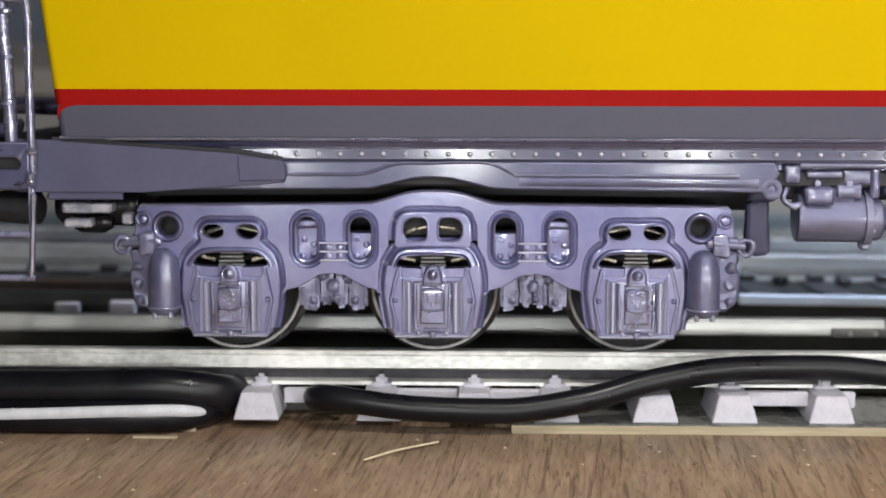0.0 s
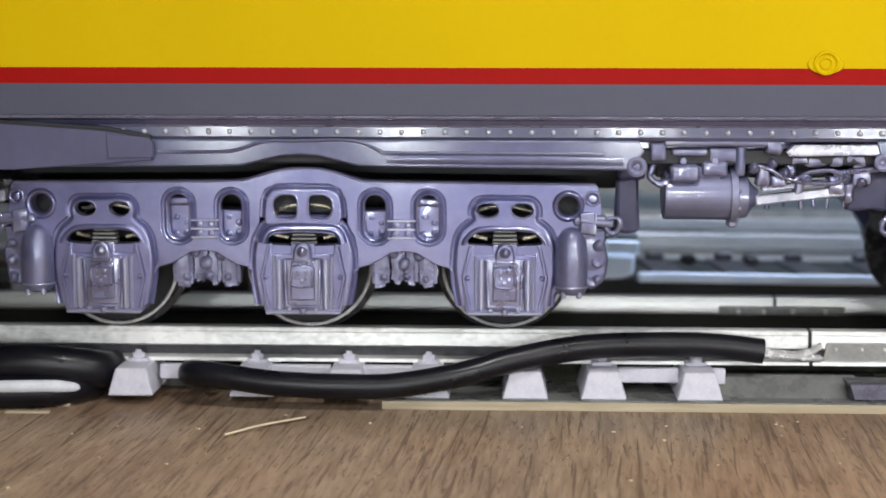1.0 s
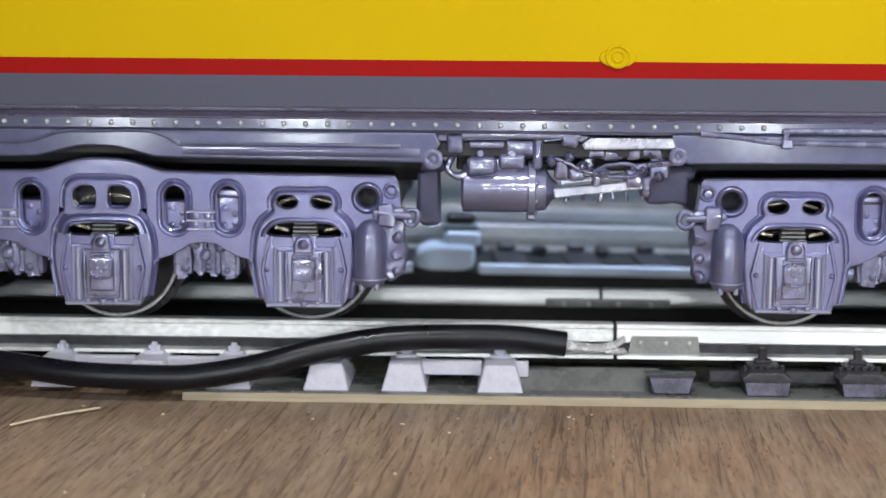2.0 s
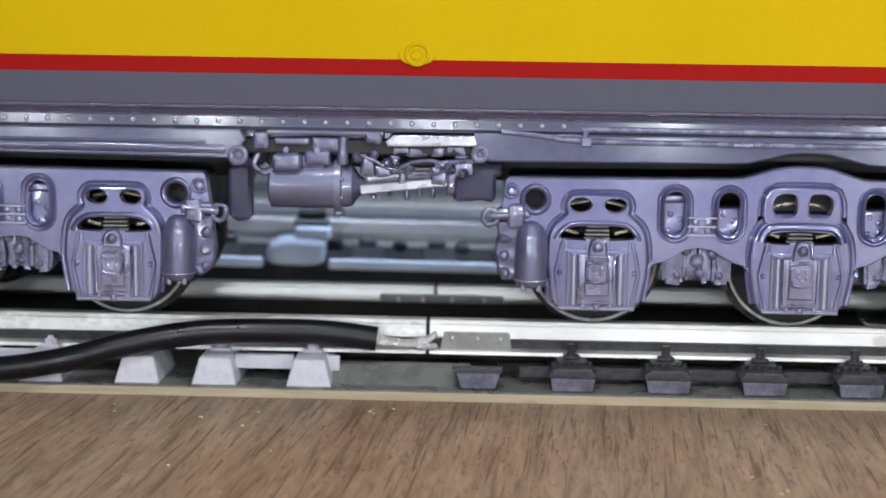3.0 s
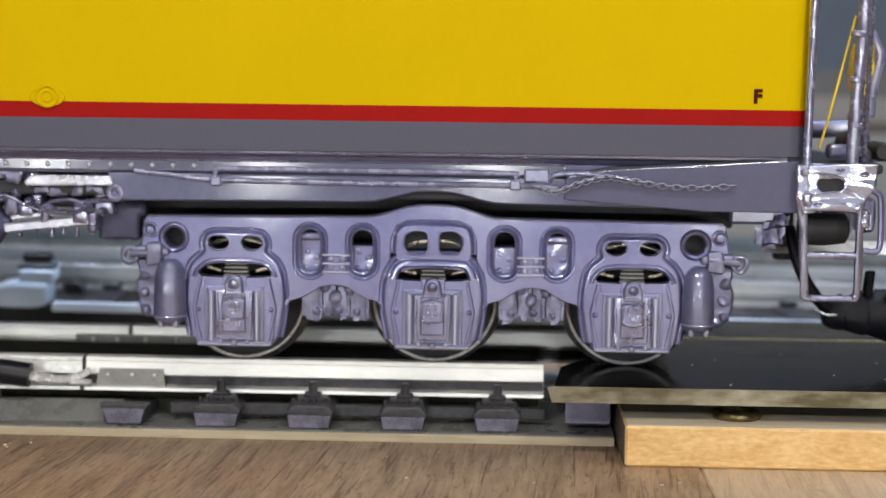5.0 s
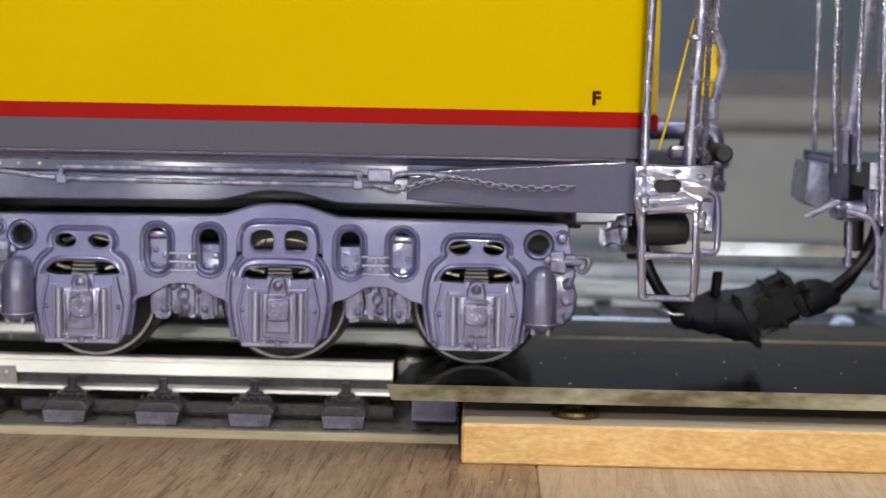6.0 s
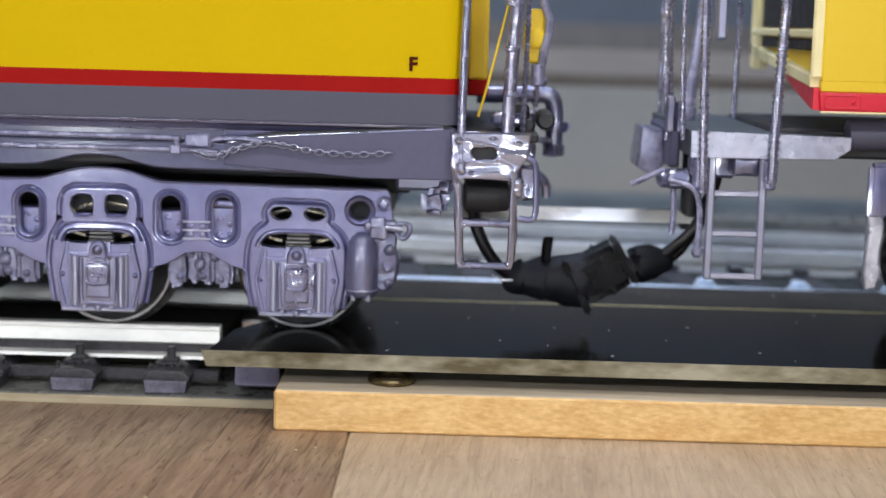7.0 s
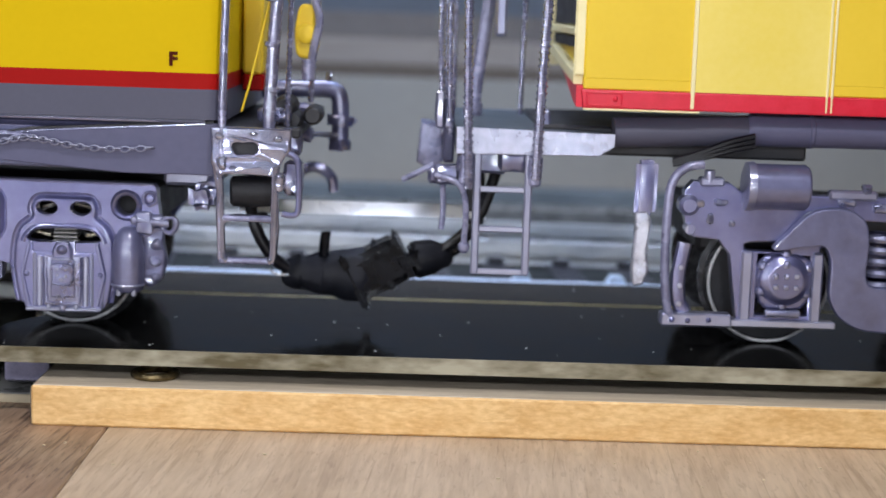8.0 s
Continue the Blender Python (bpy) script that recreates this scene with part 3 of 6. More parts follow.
bm = B()
box(bm, 66.0, 68.6, -6.6, -5.4, -8.2, -5.6, 0.2)
part("sleeper_web", bm, WHITE, whites)

darks = thing("track_section", "silver railed model track on dark plastic sleepers", "track", 122, 16, -9.9, group="track pieces")
rail(darks, 83.2, 160.6, NEAR)
rail(darks, 83.2, 172, FAR)
bm = B()
box(bm, 88.0, 94.6, -9.9, 42, -9.9, -7.9, 0.3)
bare = part("sleeper", bm, DARK_TIE, darks)
bm = B()
plate(bm, [[(87.9, -7.2), (94.9, -7.2), (94.2, -9.7), (88.7, -9.7)]], -10.4, -9.9, 0.12)
part("sleeper_end", bm, LILAC_TIE, bare, "grey-violet sleeper end")
bm = B()
plate(bm, [[(87.2, -6.6), (95.4, -6.6), (95.0, -7.4), (94.2, -8.2), (88.6, -8.2), (87.6, -7.4)]], -9.9, -7.0, 0.2)
part("raised_top", bm, DARK_TIE, bare)
first = dark_sleeper(darks, -10.4, 42.6, 106.7)
for k in range(1, 4):
    o = again(first, 15.4 * k)
    for c in first.children:
        c2 = again(c)
        c2.parent = o
bm = B()
box(bm, 164.3, 171.3, -8.3, 6, -9.0, -2.45, 0.25)
last = part("sleeper", bm, DARK_TIE, darks)
bm = B()
box(bm, 164.1, 171.5, -8.7, -8.3, -8.6, -4.4, 0.15)
part("sleeper_end", bm, LILAC_LIT, last, "violet sleeper end in a brighter lit tone")
bm = B()
box(bm, 98, 161, -5.2, -3.9, -9.0, -7.0, 0.25)
part("sleeper_web", bm, DARK_TIE, darks)
# joiners
for y in (NEAR, FAR):
    bm = B()
    box(bm, 82.6, 83.15, y - 1.5, y + 1.5, -5.4, -0.15, 0.1)
    part("insulator", bm, BLACK, darks, "black insulating chip in the rail gap")
bm = B()
plate(bm, [[(85.6, -1.9), (96.4, -1.9), (97.0, -5.4), (84.8, -5.4)]], -2.9, -2.3, 0.12)
fish = part("joiner", bm, STEEL_DULL, darks, "dull grey rail joiner")
bm = B()
for x in (87, 91.2, 95.0):
    rod(bm, (x, -2.8, -2.9), (x, -3.2, -2.9), 0.3, 8)
loose("bolt", bm, STEEL, fish)
bm = B()
box(bm, 72.6, 95.6, 30.7, 31.75, -4.9, -1.6, 0.15)
fish = part("joiner", bm, STEEL_DULL, darks, "dull grey rail joiner")
bm = B()
for x in (76, 80.6, 86, 92):
    rod(bm, (x, 30.8, -2.5), (x, 30.4, -2.5), 0.45, 8)
loose("bolt", bm, STEEL, fish)

# a second track behind, a little askew and sloping
ASKEW = Matrix.Translation((0.075, 0.092, 0)) @ Matrix.Rotation(radians(4.2), 4, "Z") @ Matrix.Rotation(radians(1.1), 4, "Y") @ Matrix.Translation((-0.075, -0.092, 0))


def askew(ob):
    ob.matrix_world = ASKEW @ Matrix.Translation(ob.location)
    return ob


second = thing("track_section", "second model track with silver rails behind the locomotive", "track", 75, 108, -1.4, group="track pieces")
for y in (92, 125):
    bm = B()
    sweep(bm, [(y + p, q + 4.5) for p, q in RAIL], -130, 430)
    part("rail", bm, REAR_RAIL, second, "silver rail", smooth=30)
bm = B()
box(bm, 62, 69, 70, 147, -1.6, -0.75, 0.2)
first = part("sleeper", bm, DARK_TIE, second)
for y in (88.4, 95.6, 121.4, 128.6):
    bm = B()
    box(bm, 63.6, 67.4, y - 1.1, y + 1.1, -0.9, 0.9, 0.4)
    part("clip", bm, DARK_TIE, first)
for k in [k for k in range(-11, 23) if k]:
    o = again(first, 15.4 * k)
    for c in first.children:
        c2 = again(c)
        c2.parent = o
askew(second)

# roadbed strips under the track
slab("roadbed_strip", 13, 172, -12.0, 46, ZT, -9.9, STRIP_TOP, "grey roadbed strip with a pale plywood edge", "roadbed", 0.1)
bm = B()
box(bm, 13, 172, -12.35, -12.0, ZT, -10.1, 0.08)
solo("roadbed_edge", bm, PLY_EDGE, "pale bare plywood edge of the roadbed", "roadbed", 92, -12.2, ZT, kind="structure")
slab("roadbed_strip", -260, -37.5, -12.5, 46, ZT, -9.95, PLY_EDGE, "pale plywood roadbed strip", "roadbed", 0.1)
slab("roadbed_strip", -37.5, 13, 4, 46, ZT, -9.95, STRIP_TOP, "grey roadbed strip", "roadbed", 0.1)
askew(slab("roadbed_strip", -130, 430, 62, 150, -14, -1.4, REAR_BED, "dark roadbed strip under the rear track", "roadbed", 0.1))
for x0, x1 in ((22, 44.2), (57.6, 430)):
    bm = B()
    box(bm, x0, x1, 60.2, 61.9, -1.9, 0.1, 0.3)
    askew(solo("roadbed_edge", bm, BLUE_WHITE, "pale bluish strip along the rear roadbed", "roadbed", (x0 + x1) / 2, 61, -1.9, kind="structure"))

bm = B()
sweep(bm, [(-8.2, -9.9), (-8.0, -9.7), (-4.6, -7.2), (-3.6, -7.0), (-3.6, -9.9)], 67.0, 90.0)
solo("roadbed_ramp", bm, STRIP_TOP, "grey sloped roadbed piece beside the rail", "roadbed", 78, -7, -9.9, kind="structure")
# added strip, coloured dark for the shade under the locomotive
slab("filler_strip", -260, 160, 2.4, 31.6, -9.9, -3.1, RAIL_SHADE, "dark green-black strip added for the shade between the rails", "filler", 0.2)

# gloss black sheet on a plank
plank = thing("plank", "orange-brown pine plank lying on the bench", "plank", 240, 10, ZT)
bm = B()
box(bm, 172.6, 640, -26, 46, ZT, -5.1, 0.35)
part("board", bm, PLANK, plank)
bm = B()
box(bm, 172.45, 172.65, -25.6, 45.6, ZT + 0.3, -5.4, 0.05)
part("end_face", bm, BROWN, plank, "dark brown end face")
bm = B()
box(bm, 172.9, 640, -25.7, 45.7, -5.2, -5.05, 0.05)
part("top_face", bm, PLANK_TOP, plank, "beige upper face of the plank")
sheet = thing("black_sheet", "gloss black sheet with a stained edge on the plank", "sheet", 300, 15, -2.4)
bm = B()
low, high = [[bm.verts.new((x, y, z)) for x, y in ((161.6, -21.52), (640, -21.52), (640, 52.5), (181.0, 52.5), (179.0, 24.0), (163.4, -4.0))] for z in (-2.4, 0)]
bm.faces.new(low[::-1])
bm.faces.new(high)
for i in range(6):
    bm.faces.new((low[i], low[(i + 1) % 6], high[(i + 1) % 6], high[i]))
bmesh.ops.bevel(bm, geom=list(bm.edges), offset=0.05, segments=1, affect="EDGES")
part("panel", bm, GLOSS_BLACK, sheet)
bm = B()
plate(bm, [[(160.6, 0.02), (640, 0.02), (640, -2.5), (161.4, -2.5)]], -21.95, -21.54, 0.04)
part("edge", bm, SHEET_EDGE, sheet, "stained greenish-brown sheet edge")
bm = B()
box(bm, 180, 640, 28.6, 29.2, -0.1, 0.12, 0.04)
part("inlay_line", bm, CREAM, sheet, "thin yellow line")
bm = B()
tube(bm, [(190.5 + 3.3 * math.cos(a), -18.4 + 3.3 * math.sin(a), -4.45) for a in [2 * math.pi * i / 28 for i in range(28)]], 0.62, 8, True, 0)
solo("brass_washer", bm, BRASS, "tarnished brass ring on the plank under the sheet", "washer", 190.5, -18.4, -5.1)

# loose things on the bench
bm = B()
tube(bm, [(-9.1, -31.6, ZT + 0.5), (-4.5, -26.0, ZT + 0.6), (1.6, -20.0, ZT + 0.5)], 0.19, 6)
solo("straw", bm, STRAW, "thin dry straw lying on the bench", "straw", -4, -26, ZT)
bm = B()
box(bm, -46.6, -39.6, -17.6, -16.3, ZT, ZT + 0.35, 0.1)
solo("wood_sliver", bm, PLY_EDGE, "pale wood sliver lying beside the black cord", "sliver", -43, -17, ZT)
rng = random.Random(4)
bm = B()
for i in range(120):
    x, y, s = rng.uniform(-90, 320), rng.uniform(-85, -14), rng.uniform(0.07, 0.2)
    if x > 165 and y > -30:
        continue
    box(bm, -s * rng.uniform(0.6, 2.4), s, -s, s * 0.8, 0, s, 0, Matrix.Translation((x, y, ZT)) @ Matrix.Rotation(rng.uniform(0, 3), 4, "Z"))
solo("crumbs", bm, STRAW, "pale crumbs and dust scattered on the bench", "dust", 0, -50, ZT, kind="stuff", smooth=0)

bm = B()
for i in range(55):
    x, y, s = rng.uniform(165, 345), rng.uniform(-20, 48), rng.uniform(0.05, 0.16)
    box(bm, -s * rng.uniform(0.6, 2.6), s, -s, s * 0.8, 0, s * 0.5, 0, Matrix.Translation((x, y, 0)) @ Matrix.Rotation(rng.uniform(0, 3), 4, "Z"))
solo("dust_specks", bm, DUST, "fine pale dust specks on the black sheet", "dust", 250, 10, 0, kind="stuff", smooth=0)

# cables
cord = thing("power_cord", "thick black cord with a white stripe along the bench", "cord", -60, -12, ZT)
bm = B()
tube(bm, [(-260, -11, -6.2), (-120, -11.5, -5.6), (-75, -11.3, -5.1), (-58, -11, -5.0), (-44, -10.8, -4.7), (-37, -9.6, -5.5), (-33.3, -6.5, -6.6), (-32.6, -1.5, -7.6)], 3.1, 18)
part("upper_core", bm, RUBBER, cord)
bm = B()
tube(bm, [(-260, -13.9, -9.0), (-120, -13.9, -8.9), (-60, -13.9, -8.9), (-46, -13.4, -8.9), (-39.5, -11.9, -8.9), (-36.2, -8, -8.8), (-35, -1, -8.8)], 2.6, 16)
low = part("lower_core", bm, RUBBER, cord)
bm = B()
tube(bm, [(-260, -15.75, -8.9), (-120, -15.8, -8.7), (-78, -15.9, -8.4), (-64, -15.85, -8.15), (-53, -15.75, -7.8), (-45.5, -15.4, -7.6), (-40.5, -14.5, -7.7), (-37.2, -12.9, -8.2), (-35.8, -11.0, -8.9)], lambda q: 1.05 if q < 0.8 else 1.05 - 2.2 * (q - 0.8), 12, flat=0.8)
part("stripe", bm, WHITE_LINE, low, "white stripe")

feed = thing("feeder_cable", "black cable with a bare soldered end at the rail", "cable", 30, -11, ZT)
bm = B()
tube(bm, [(-17.6, -3.0, -8.2), (-18.6, -8.5, -6.6), (-15.4, -11.6, -6.0), (-4, -13.0, -7.2), (8, -13.2, -7.6), (16, -13.1, -7.3), (26, -12.3, -5.6), (34, -10.6, -3.6),
          (46, -8.3, -1.8), (60, -6.6, -1.6), (67, -6.0, -1.9), (74.6, -5.6, -2.8)], 2.05, 18)
part("sheath", bm, RUBBER, feed)
bm = B()
for i in range(7):
    a = i * 2 * math.pi / 7
    oy, oz = 0.62 * math.cos(a), 0.62 * math.sin(a)
    tube(bm, [(74, -5.6 + oy, -2.9 + oz), (77, -5.3 + oy, -3.3 + oz * 0.8), (80, -5.0 + oy * 0.7, -3.5 + oz * 0.7), (82.6, -4.5 + oy * 0.5, -3.0 + oz * 0.6), (84.3, -4.0 + oy * 0.4, -2.1 + oz * 0.5)], 0.3, 6)
loose("bare_strand", bm, WIRE, feed, "bare tinned strand")
bm = B()
box(bm, 80.6, 84.6, -5.1, -3.4, -4.6, -3.6, 0.4)
part("solder", bm, WIRE, feed, "lump of bright solder")

bm = B()
box(bm, -110, -18, 53, 58, ZT, 3.6, 0.5)
solo("timber_block", bm, RED_BROWN, "dark red-brown timber block behind the track", "block", -64, 55, ZT)
for k, x in enumerate((-74.6, -63.6, -52.4, -41.0)):
    bm = B()
    box(bm, x - 2.6, x + 2.6, 50.4, 52.9, ZT, -0.5 + 0.3 * (k % 2), 0.4)
    solo("pale_tab", bm, WHITE, "pale plastic tab against the brown block", "tab", x, 51.5, ZT, group="tabs on the brown block")
plug = thing("plastic_connector", "pale blue plastic connector standing beside the rear track", "connector", 51, 64, -1.4)
bm = B()
plate(bm, [eased([(44.6, -1.4), (56.6, -1.4), (57.0, 2.6), (56.4, 4.0), (47.6, 4.0), (45.0, 2.4)], 2)], 60.2, 69, 1.0)
part("housing", bm, BLUE_WHITE, plug)
bm = B()
box(bm, 50.6, 57.8, 61, 68, 3.6, 6.6, 0.6)
part("cap", bm, BLUE_WHITE, plug)
bm = B()
box(bm, 50.2, 57.6, 62, 67, 6.5, 7.9, 0.4)
part("contact", bm, SLATE, plug, "blue-grey contact strip")
bm = B()
box(bm, 51.0, 56.8, 63, 67, 7.8, 10.0, 0.6)
part("latch", bm, BLACK, plug, "dark latch")
askew(plug)
for x in (253, 274, 295):
    bm = B()
    plate(bm, [eased([(x - 3.0, -8), (x + 3.4, -8), (x + 2.4, 1.0), (x - 1.6, 1.4)], 1)], 63, 67.5, 0.4)
    askew(solo("pale_clip", bm, BLUE_WHITE, "pale blue plastic clip beside the rear track", "clip", x, 65, -8, group="pale clips by the rear track"))
for x, w, h in ((57.6, 5.0, 1.6), (72.6, 2.6, 0.8), (86.4, 3.2, 0.6)):
    bm = B()
    box(bm, x - w / 2, x + w / 2, 84, 88, -1.4, h, 0.8)
    askew(solo("dark_clip", knocked(bm, 0.4), BLACK, "dark clip beside the rear rail", "clip", x, 86, -1.4, group="dark clips by the rear rail"))

# ---- six-wheel truck of the front locomotive ----
def ridge(bm, line, y, rows, closed=False):
    """A moulded band along a line on an upright face: rows of (distance to its left side, height over the face)."""
    n = len(line)
    cols = []
    for i, (x, z) in enumerate(line):
        a = line[(i - 1) % n] if closed else line[max(i - 1, 0)]
        c = line[(i + 1) % n] if closed else line[min(i + 1, n - 1)]
        dx, dz = c[0] - a[0], c[1] - a[1]
        k = math.hypot(dx, dz) or 1.0
        cols.append([bm.verts.new((x - dz / k * d, y - h, z + dx / k * d)) for d, h in rows])
    made = []
    for i in range(n if closed else n - 1):
        p, q = cols[i], cols[(i + 1) % n]
        for j in range(len(rows) - 1):
            made.append(bm.faces.new((p[j], p[j + 1], q[j + 1], q[j])))
    bmesh.ops.recalc_face_normals(bm, faces=made)
    if sum(f.normal.y for f in made) > 0:
        bmesh.ops.reverse_faces(bm, faces=made)


def flowing(points, n=4):
    return [(p.x, p.y) for p in curved([(x, z, 0) for x, z in points], n)]


def mirrored(a, half):
    """A line about x = a from its right half, left end first."""
    return [(a - x, z) for x, z in reversed(half)] + [(a + x, z) for x, z in half if x > 1e-6]


# sunk channels with a raised inner lip
LIP = ((1.15, -0.25), (1.0, -0.42), (0.72, -0.5), (0.34, 0.28), (0.14, 0.4), (-0.08, 0.26), (-0.15, -1.2))
STEP = ((1.0, -0.25), (0.84, -0.42), (0.56, -0.48), (0.16, 0.3), (-0.04, 0.42), (-0.35, 0.44))


def widened(line, d):
    """A closed line moved outwards by d, or inwards where d is negative; the line runs clockwise."""
    out, n = [], len(line)
    for i, (x, z) in enumerate(line):
        a, c = line[i - 1], line[(i + 1) % n]
        dx, dz = c[0] - a[0], c[1] - a[1]
        k = math.hypot(dx, dz) or 1.0
        out.append((x - dz / k * d, z + dx / k * d))
    return out


def outer_half():
    """Right half of the side frame outline, from the crown down and inwards to the middle."""
    return [(0, 27.2), (2.2, 27.15), (4.6, 26.75), (7.2, 25.95), (9.2, 25.4), (11.5, 25.2), (30, 25.0), (46.5, 24.85), (47.0, 24.2), (47.6, 19.6), (46.6, 17.6),
            (44, 15.4), (42.0, 12.6), (41.2, 9.4), (39.9, 6.6), (38.6, 4.2), (25.8, 4.2), (25.0, 7.0), (24.1, 10.0), (23.2, 11.2), (21.4, 11.7), (19.6, 12.7), (18.2, 13.6),
            (16.1, 13.9), (14.0, 13.6), (12.6, 12.7), (10.8, 11.7), (9.0, 11.2), (8.1, 10.0), (7.2, 7.0), (6.4, 4.3)]


def axle_box(parent, a):
    """The guides, ribs and cover of one axle at a."""
    bm = B()
    plate(bm, [mirrored(a, [(1.9, 15.2), (1.9, 13.5), (4.9, 13.5), (5.0, 15.2), (5.7, 15.0), (6.9, 9.8), (6.2, 4.2)])], -11.3, -9.8, 0.22)
    for s in (-1, 1):
        line = flowing([(a + s * 5.5, 14.7), (a + s * 6.4, 10.6), (a + s * 6.5, 9.4), (a + s * 5.5, 4.7)], 3)
        ridge(bm, line, -11.28, ((0.3, -0.05), (0.12, 0.28), (-0.12, 0.28), (-0.3, -0.05)))
        lathe(bm, (a + s * 5.95, -11.2, 9.8), (a + s * 5.95, -11.75, 9.8), ((0, 0.5), (0.6, 0.42), (1, 0.15)), 10)
    part("guide", bm, GREY_SOFT, parent)
    bm = B()
    for s in (-1, 1):
        for x, w, z0, z1, d in ((4.6, 0.27, 4.5, 13.3, 0.5), (3.7, 0.4, 4.6, 12.9, 0.75)):
            box(bm, a + s * x - w, a + s * x + w, -11.3 - d, -11.0, z0, z1, 0.24)
    loose("rib", bm, GREY_SOFT, parent)
    bm = B()
    box(bm, a - 3.2, a + 3.2, -11.7, -10.8, 4.5, 12.9, 0.3)
    u = flowing([(a - 2.75, 12.6), (a - 2.7, 9.0), (a - 2.6, 5.8), (a - 2.2, 5.2), (a, 5.1), (a + 2.2, 5.2), (a + 2.6, 5.8), (a + 2.7, 9.0), (a + 2.75, 12.6)], 4)
    ridge(bm, u, -11.68, ((0.3, -0.05), (0.12, 0.34), (-0.12, 0.34), (-0.3, -0.05)))
    plate(bm, [[(a - 1.9, 12.4), (a + 1.9, 12.4), (a + 1.95, 9.0), (a + 2.0, 6.1), (a - 2.0, 6.1), (a - 1.95, 9.0)]], -12.1, -11.4, 0.25)
    # medallion with a raised border and small marks
    med = eased([(a - 1.9, 11.9), (a + 1.9, 11.9), (a + 1.9, 9.6), (a + 1.7, 8.1), (a - 1.7, 8.1), (a - 1.9, 9.6)], 2)
    plate(bm, [med], -12.7, -11.8, 0.3)
    bead(bm, [(a + (x - a) * 0.86, 10.2 + (z - 10.2) * 0.86) for x, z in med], -12.7, 0.2)
    for dx, dz, w in ((-0.7, 10.9, 0.2), (0.65, 10.8, 0.22), (-0.62, 9.9, 0.24), (0.7, 9.8, 0.2), (0.0, 9.3, 0.3)):
        box(bm, a + dx - w, a + dx + w, -12.98, -12.6, dz - 0.25, dz + 0.25, 0.1)
    # the round-headed neck over it, with a knob
    plate(bm, [[(a + 1.55, 12.2), (a + 1.5, 14.0), (a + 1.1, 15.0), (a + 0.4, 15.45), (a - 0.4, 15.45), (a - 1.1, 15.0), (a - 1.5, 14.0), (a - 1.55, 12.2)]], -12.5, -10.4, 0.35)
    box(bm, a - 1.35, a + 1.35, -12.9, -12.2, 12.3, 12.75, 0.16)
    lathe(bm, (a, -12.3, 14.0), (a, -13.15, 14.0), ((0, 0.95), (0.5, 0.85), (0.85, 0.5), (1, 0.1)), 12)
    part("axle_cover", knocked(bm, 0.09, 1), GREY_BRIGHT, parent, smooth=50)
    bm = B()
    box(bm, a - 6.1, a + 6.1, -11.95, -9.6, 3.75, 4.4, 0.24)
    lathe(bm, (a, -11.4, 3.7), (a, -11.4, 5.0), ((0, 0.5), (0.3, 0.75), (0.8, 0.7), (1, 0.3)), 10)
    for k in (-2.2, 2.2):
        box(bm, a + k - 0.35, a + k + 0.35, -12.2, -11.2, 4.3, 4.95, 0.15)
    loose("keeper_bar", bm, GREY_SOFT, parent)
    bm = B()
    for i in range(4):
        box(bm, a - 2.1 + 0.1 * i, a + 2.1 - 0.1 * i, -10.0, -8.2, 14.9 + 0.66 * i, 15.3 + 0.66 * i, 0.14)
    loose("spring_leaf", bm, STEEL_DULL, parent, "dark steel spring leaf")
    bm = B()
    for k in (-1, 1):
        box(bm, -1.2, 1.2, -0.25, 0.25, -0.3, 0.3, 0.1, Matrix.Translation((a + k * 4.0, -7.2, 15.9)) @ Matrix.Rotation(radians(-14 * k), 4, "Y"))
    loose("spring_clip", bm, PALE_BRASS, parent, "pale brass spring clip")


def wheelset(parent, a):
    axle_z, r = 10.55, 10.55
    bm = B()
    rod(bm, (a, -8.5, axle_z), (a, 40.5, axle_z), 2.0, 14)
    ax = part("axle", bm, STEEL_DULL, parent, "steel axle")
    for y, s in ((-2.0, 1), (34.3, -1)):
        bm = B()
        # dished wheel: tread and flange
        lathe(bm, (a, y, axle_z), (a, y + 4.4 * s, axle_z),
              ((0.16, 0), (0.16, 3.2), (0.25, 4.0), (0.25, 9.7), (0.06, 9.8), (0.06, r - 0.1), (0.12, r), (0.72, r), (0.78, r + 0.9), (0.97, r + 0.9), (1, r), (1, 0)), 64)
        bmesh.ops.recalc_face_normals(bm, faces=bm.faces)
        part("tyre", bm, TYRE, ax, "dark turned steel tyre", smooth=25)
        bm = B()
        tube(bm, [(a + 10.12 * math.cos(w), y + 0.1 * s, axle_z + 10.12 * math.sin(w)) for w in [2 * math.pi * i / 64 for i in range(64)]], 0.27, 8, True, 0)
        part("rim", bm, RIM, ax, "bright polished rim edge")
        bm = B()
        lathe(bm, (a, y + 0.75 * s, axle_z), (a, y + 1.05 * s, axle_z), ((0, 0), (0, 9.75), (1, 9.75)), 40)
        part("wheel_centre", bm, BLACK, ax, "black wheel centre")


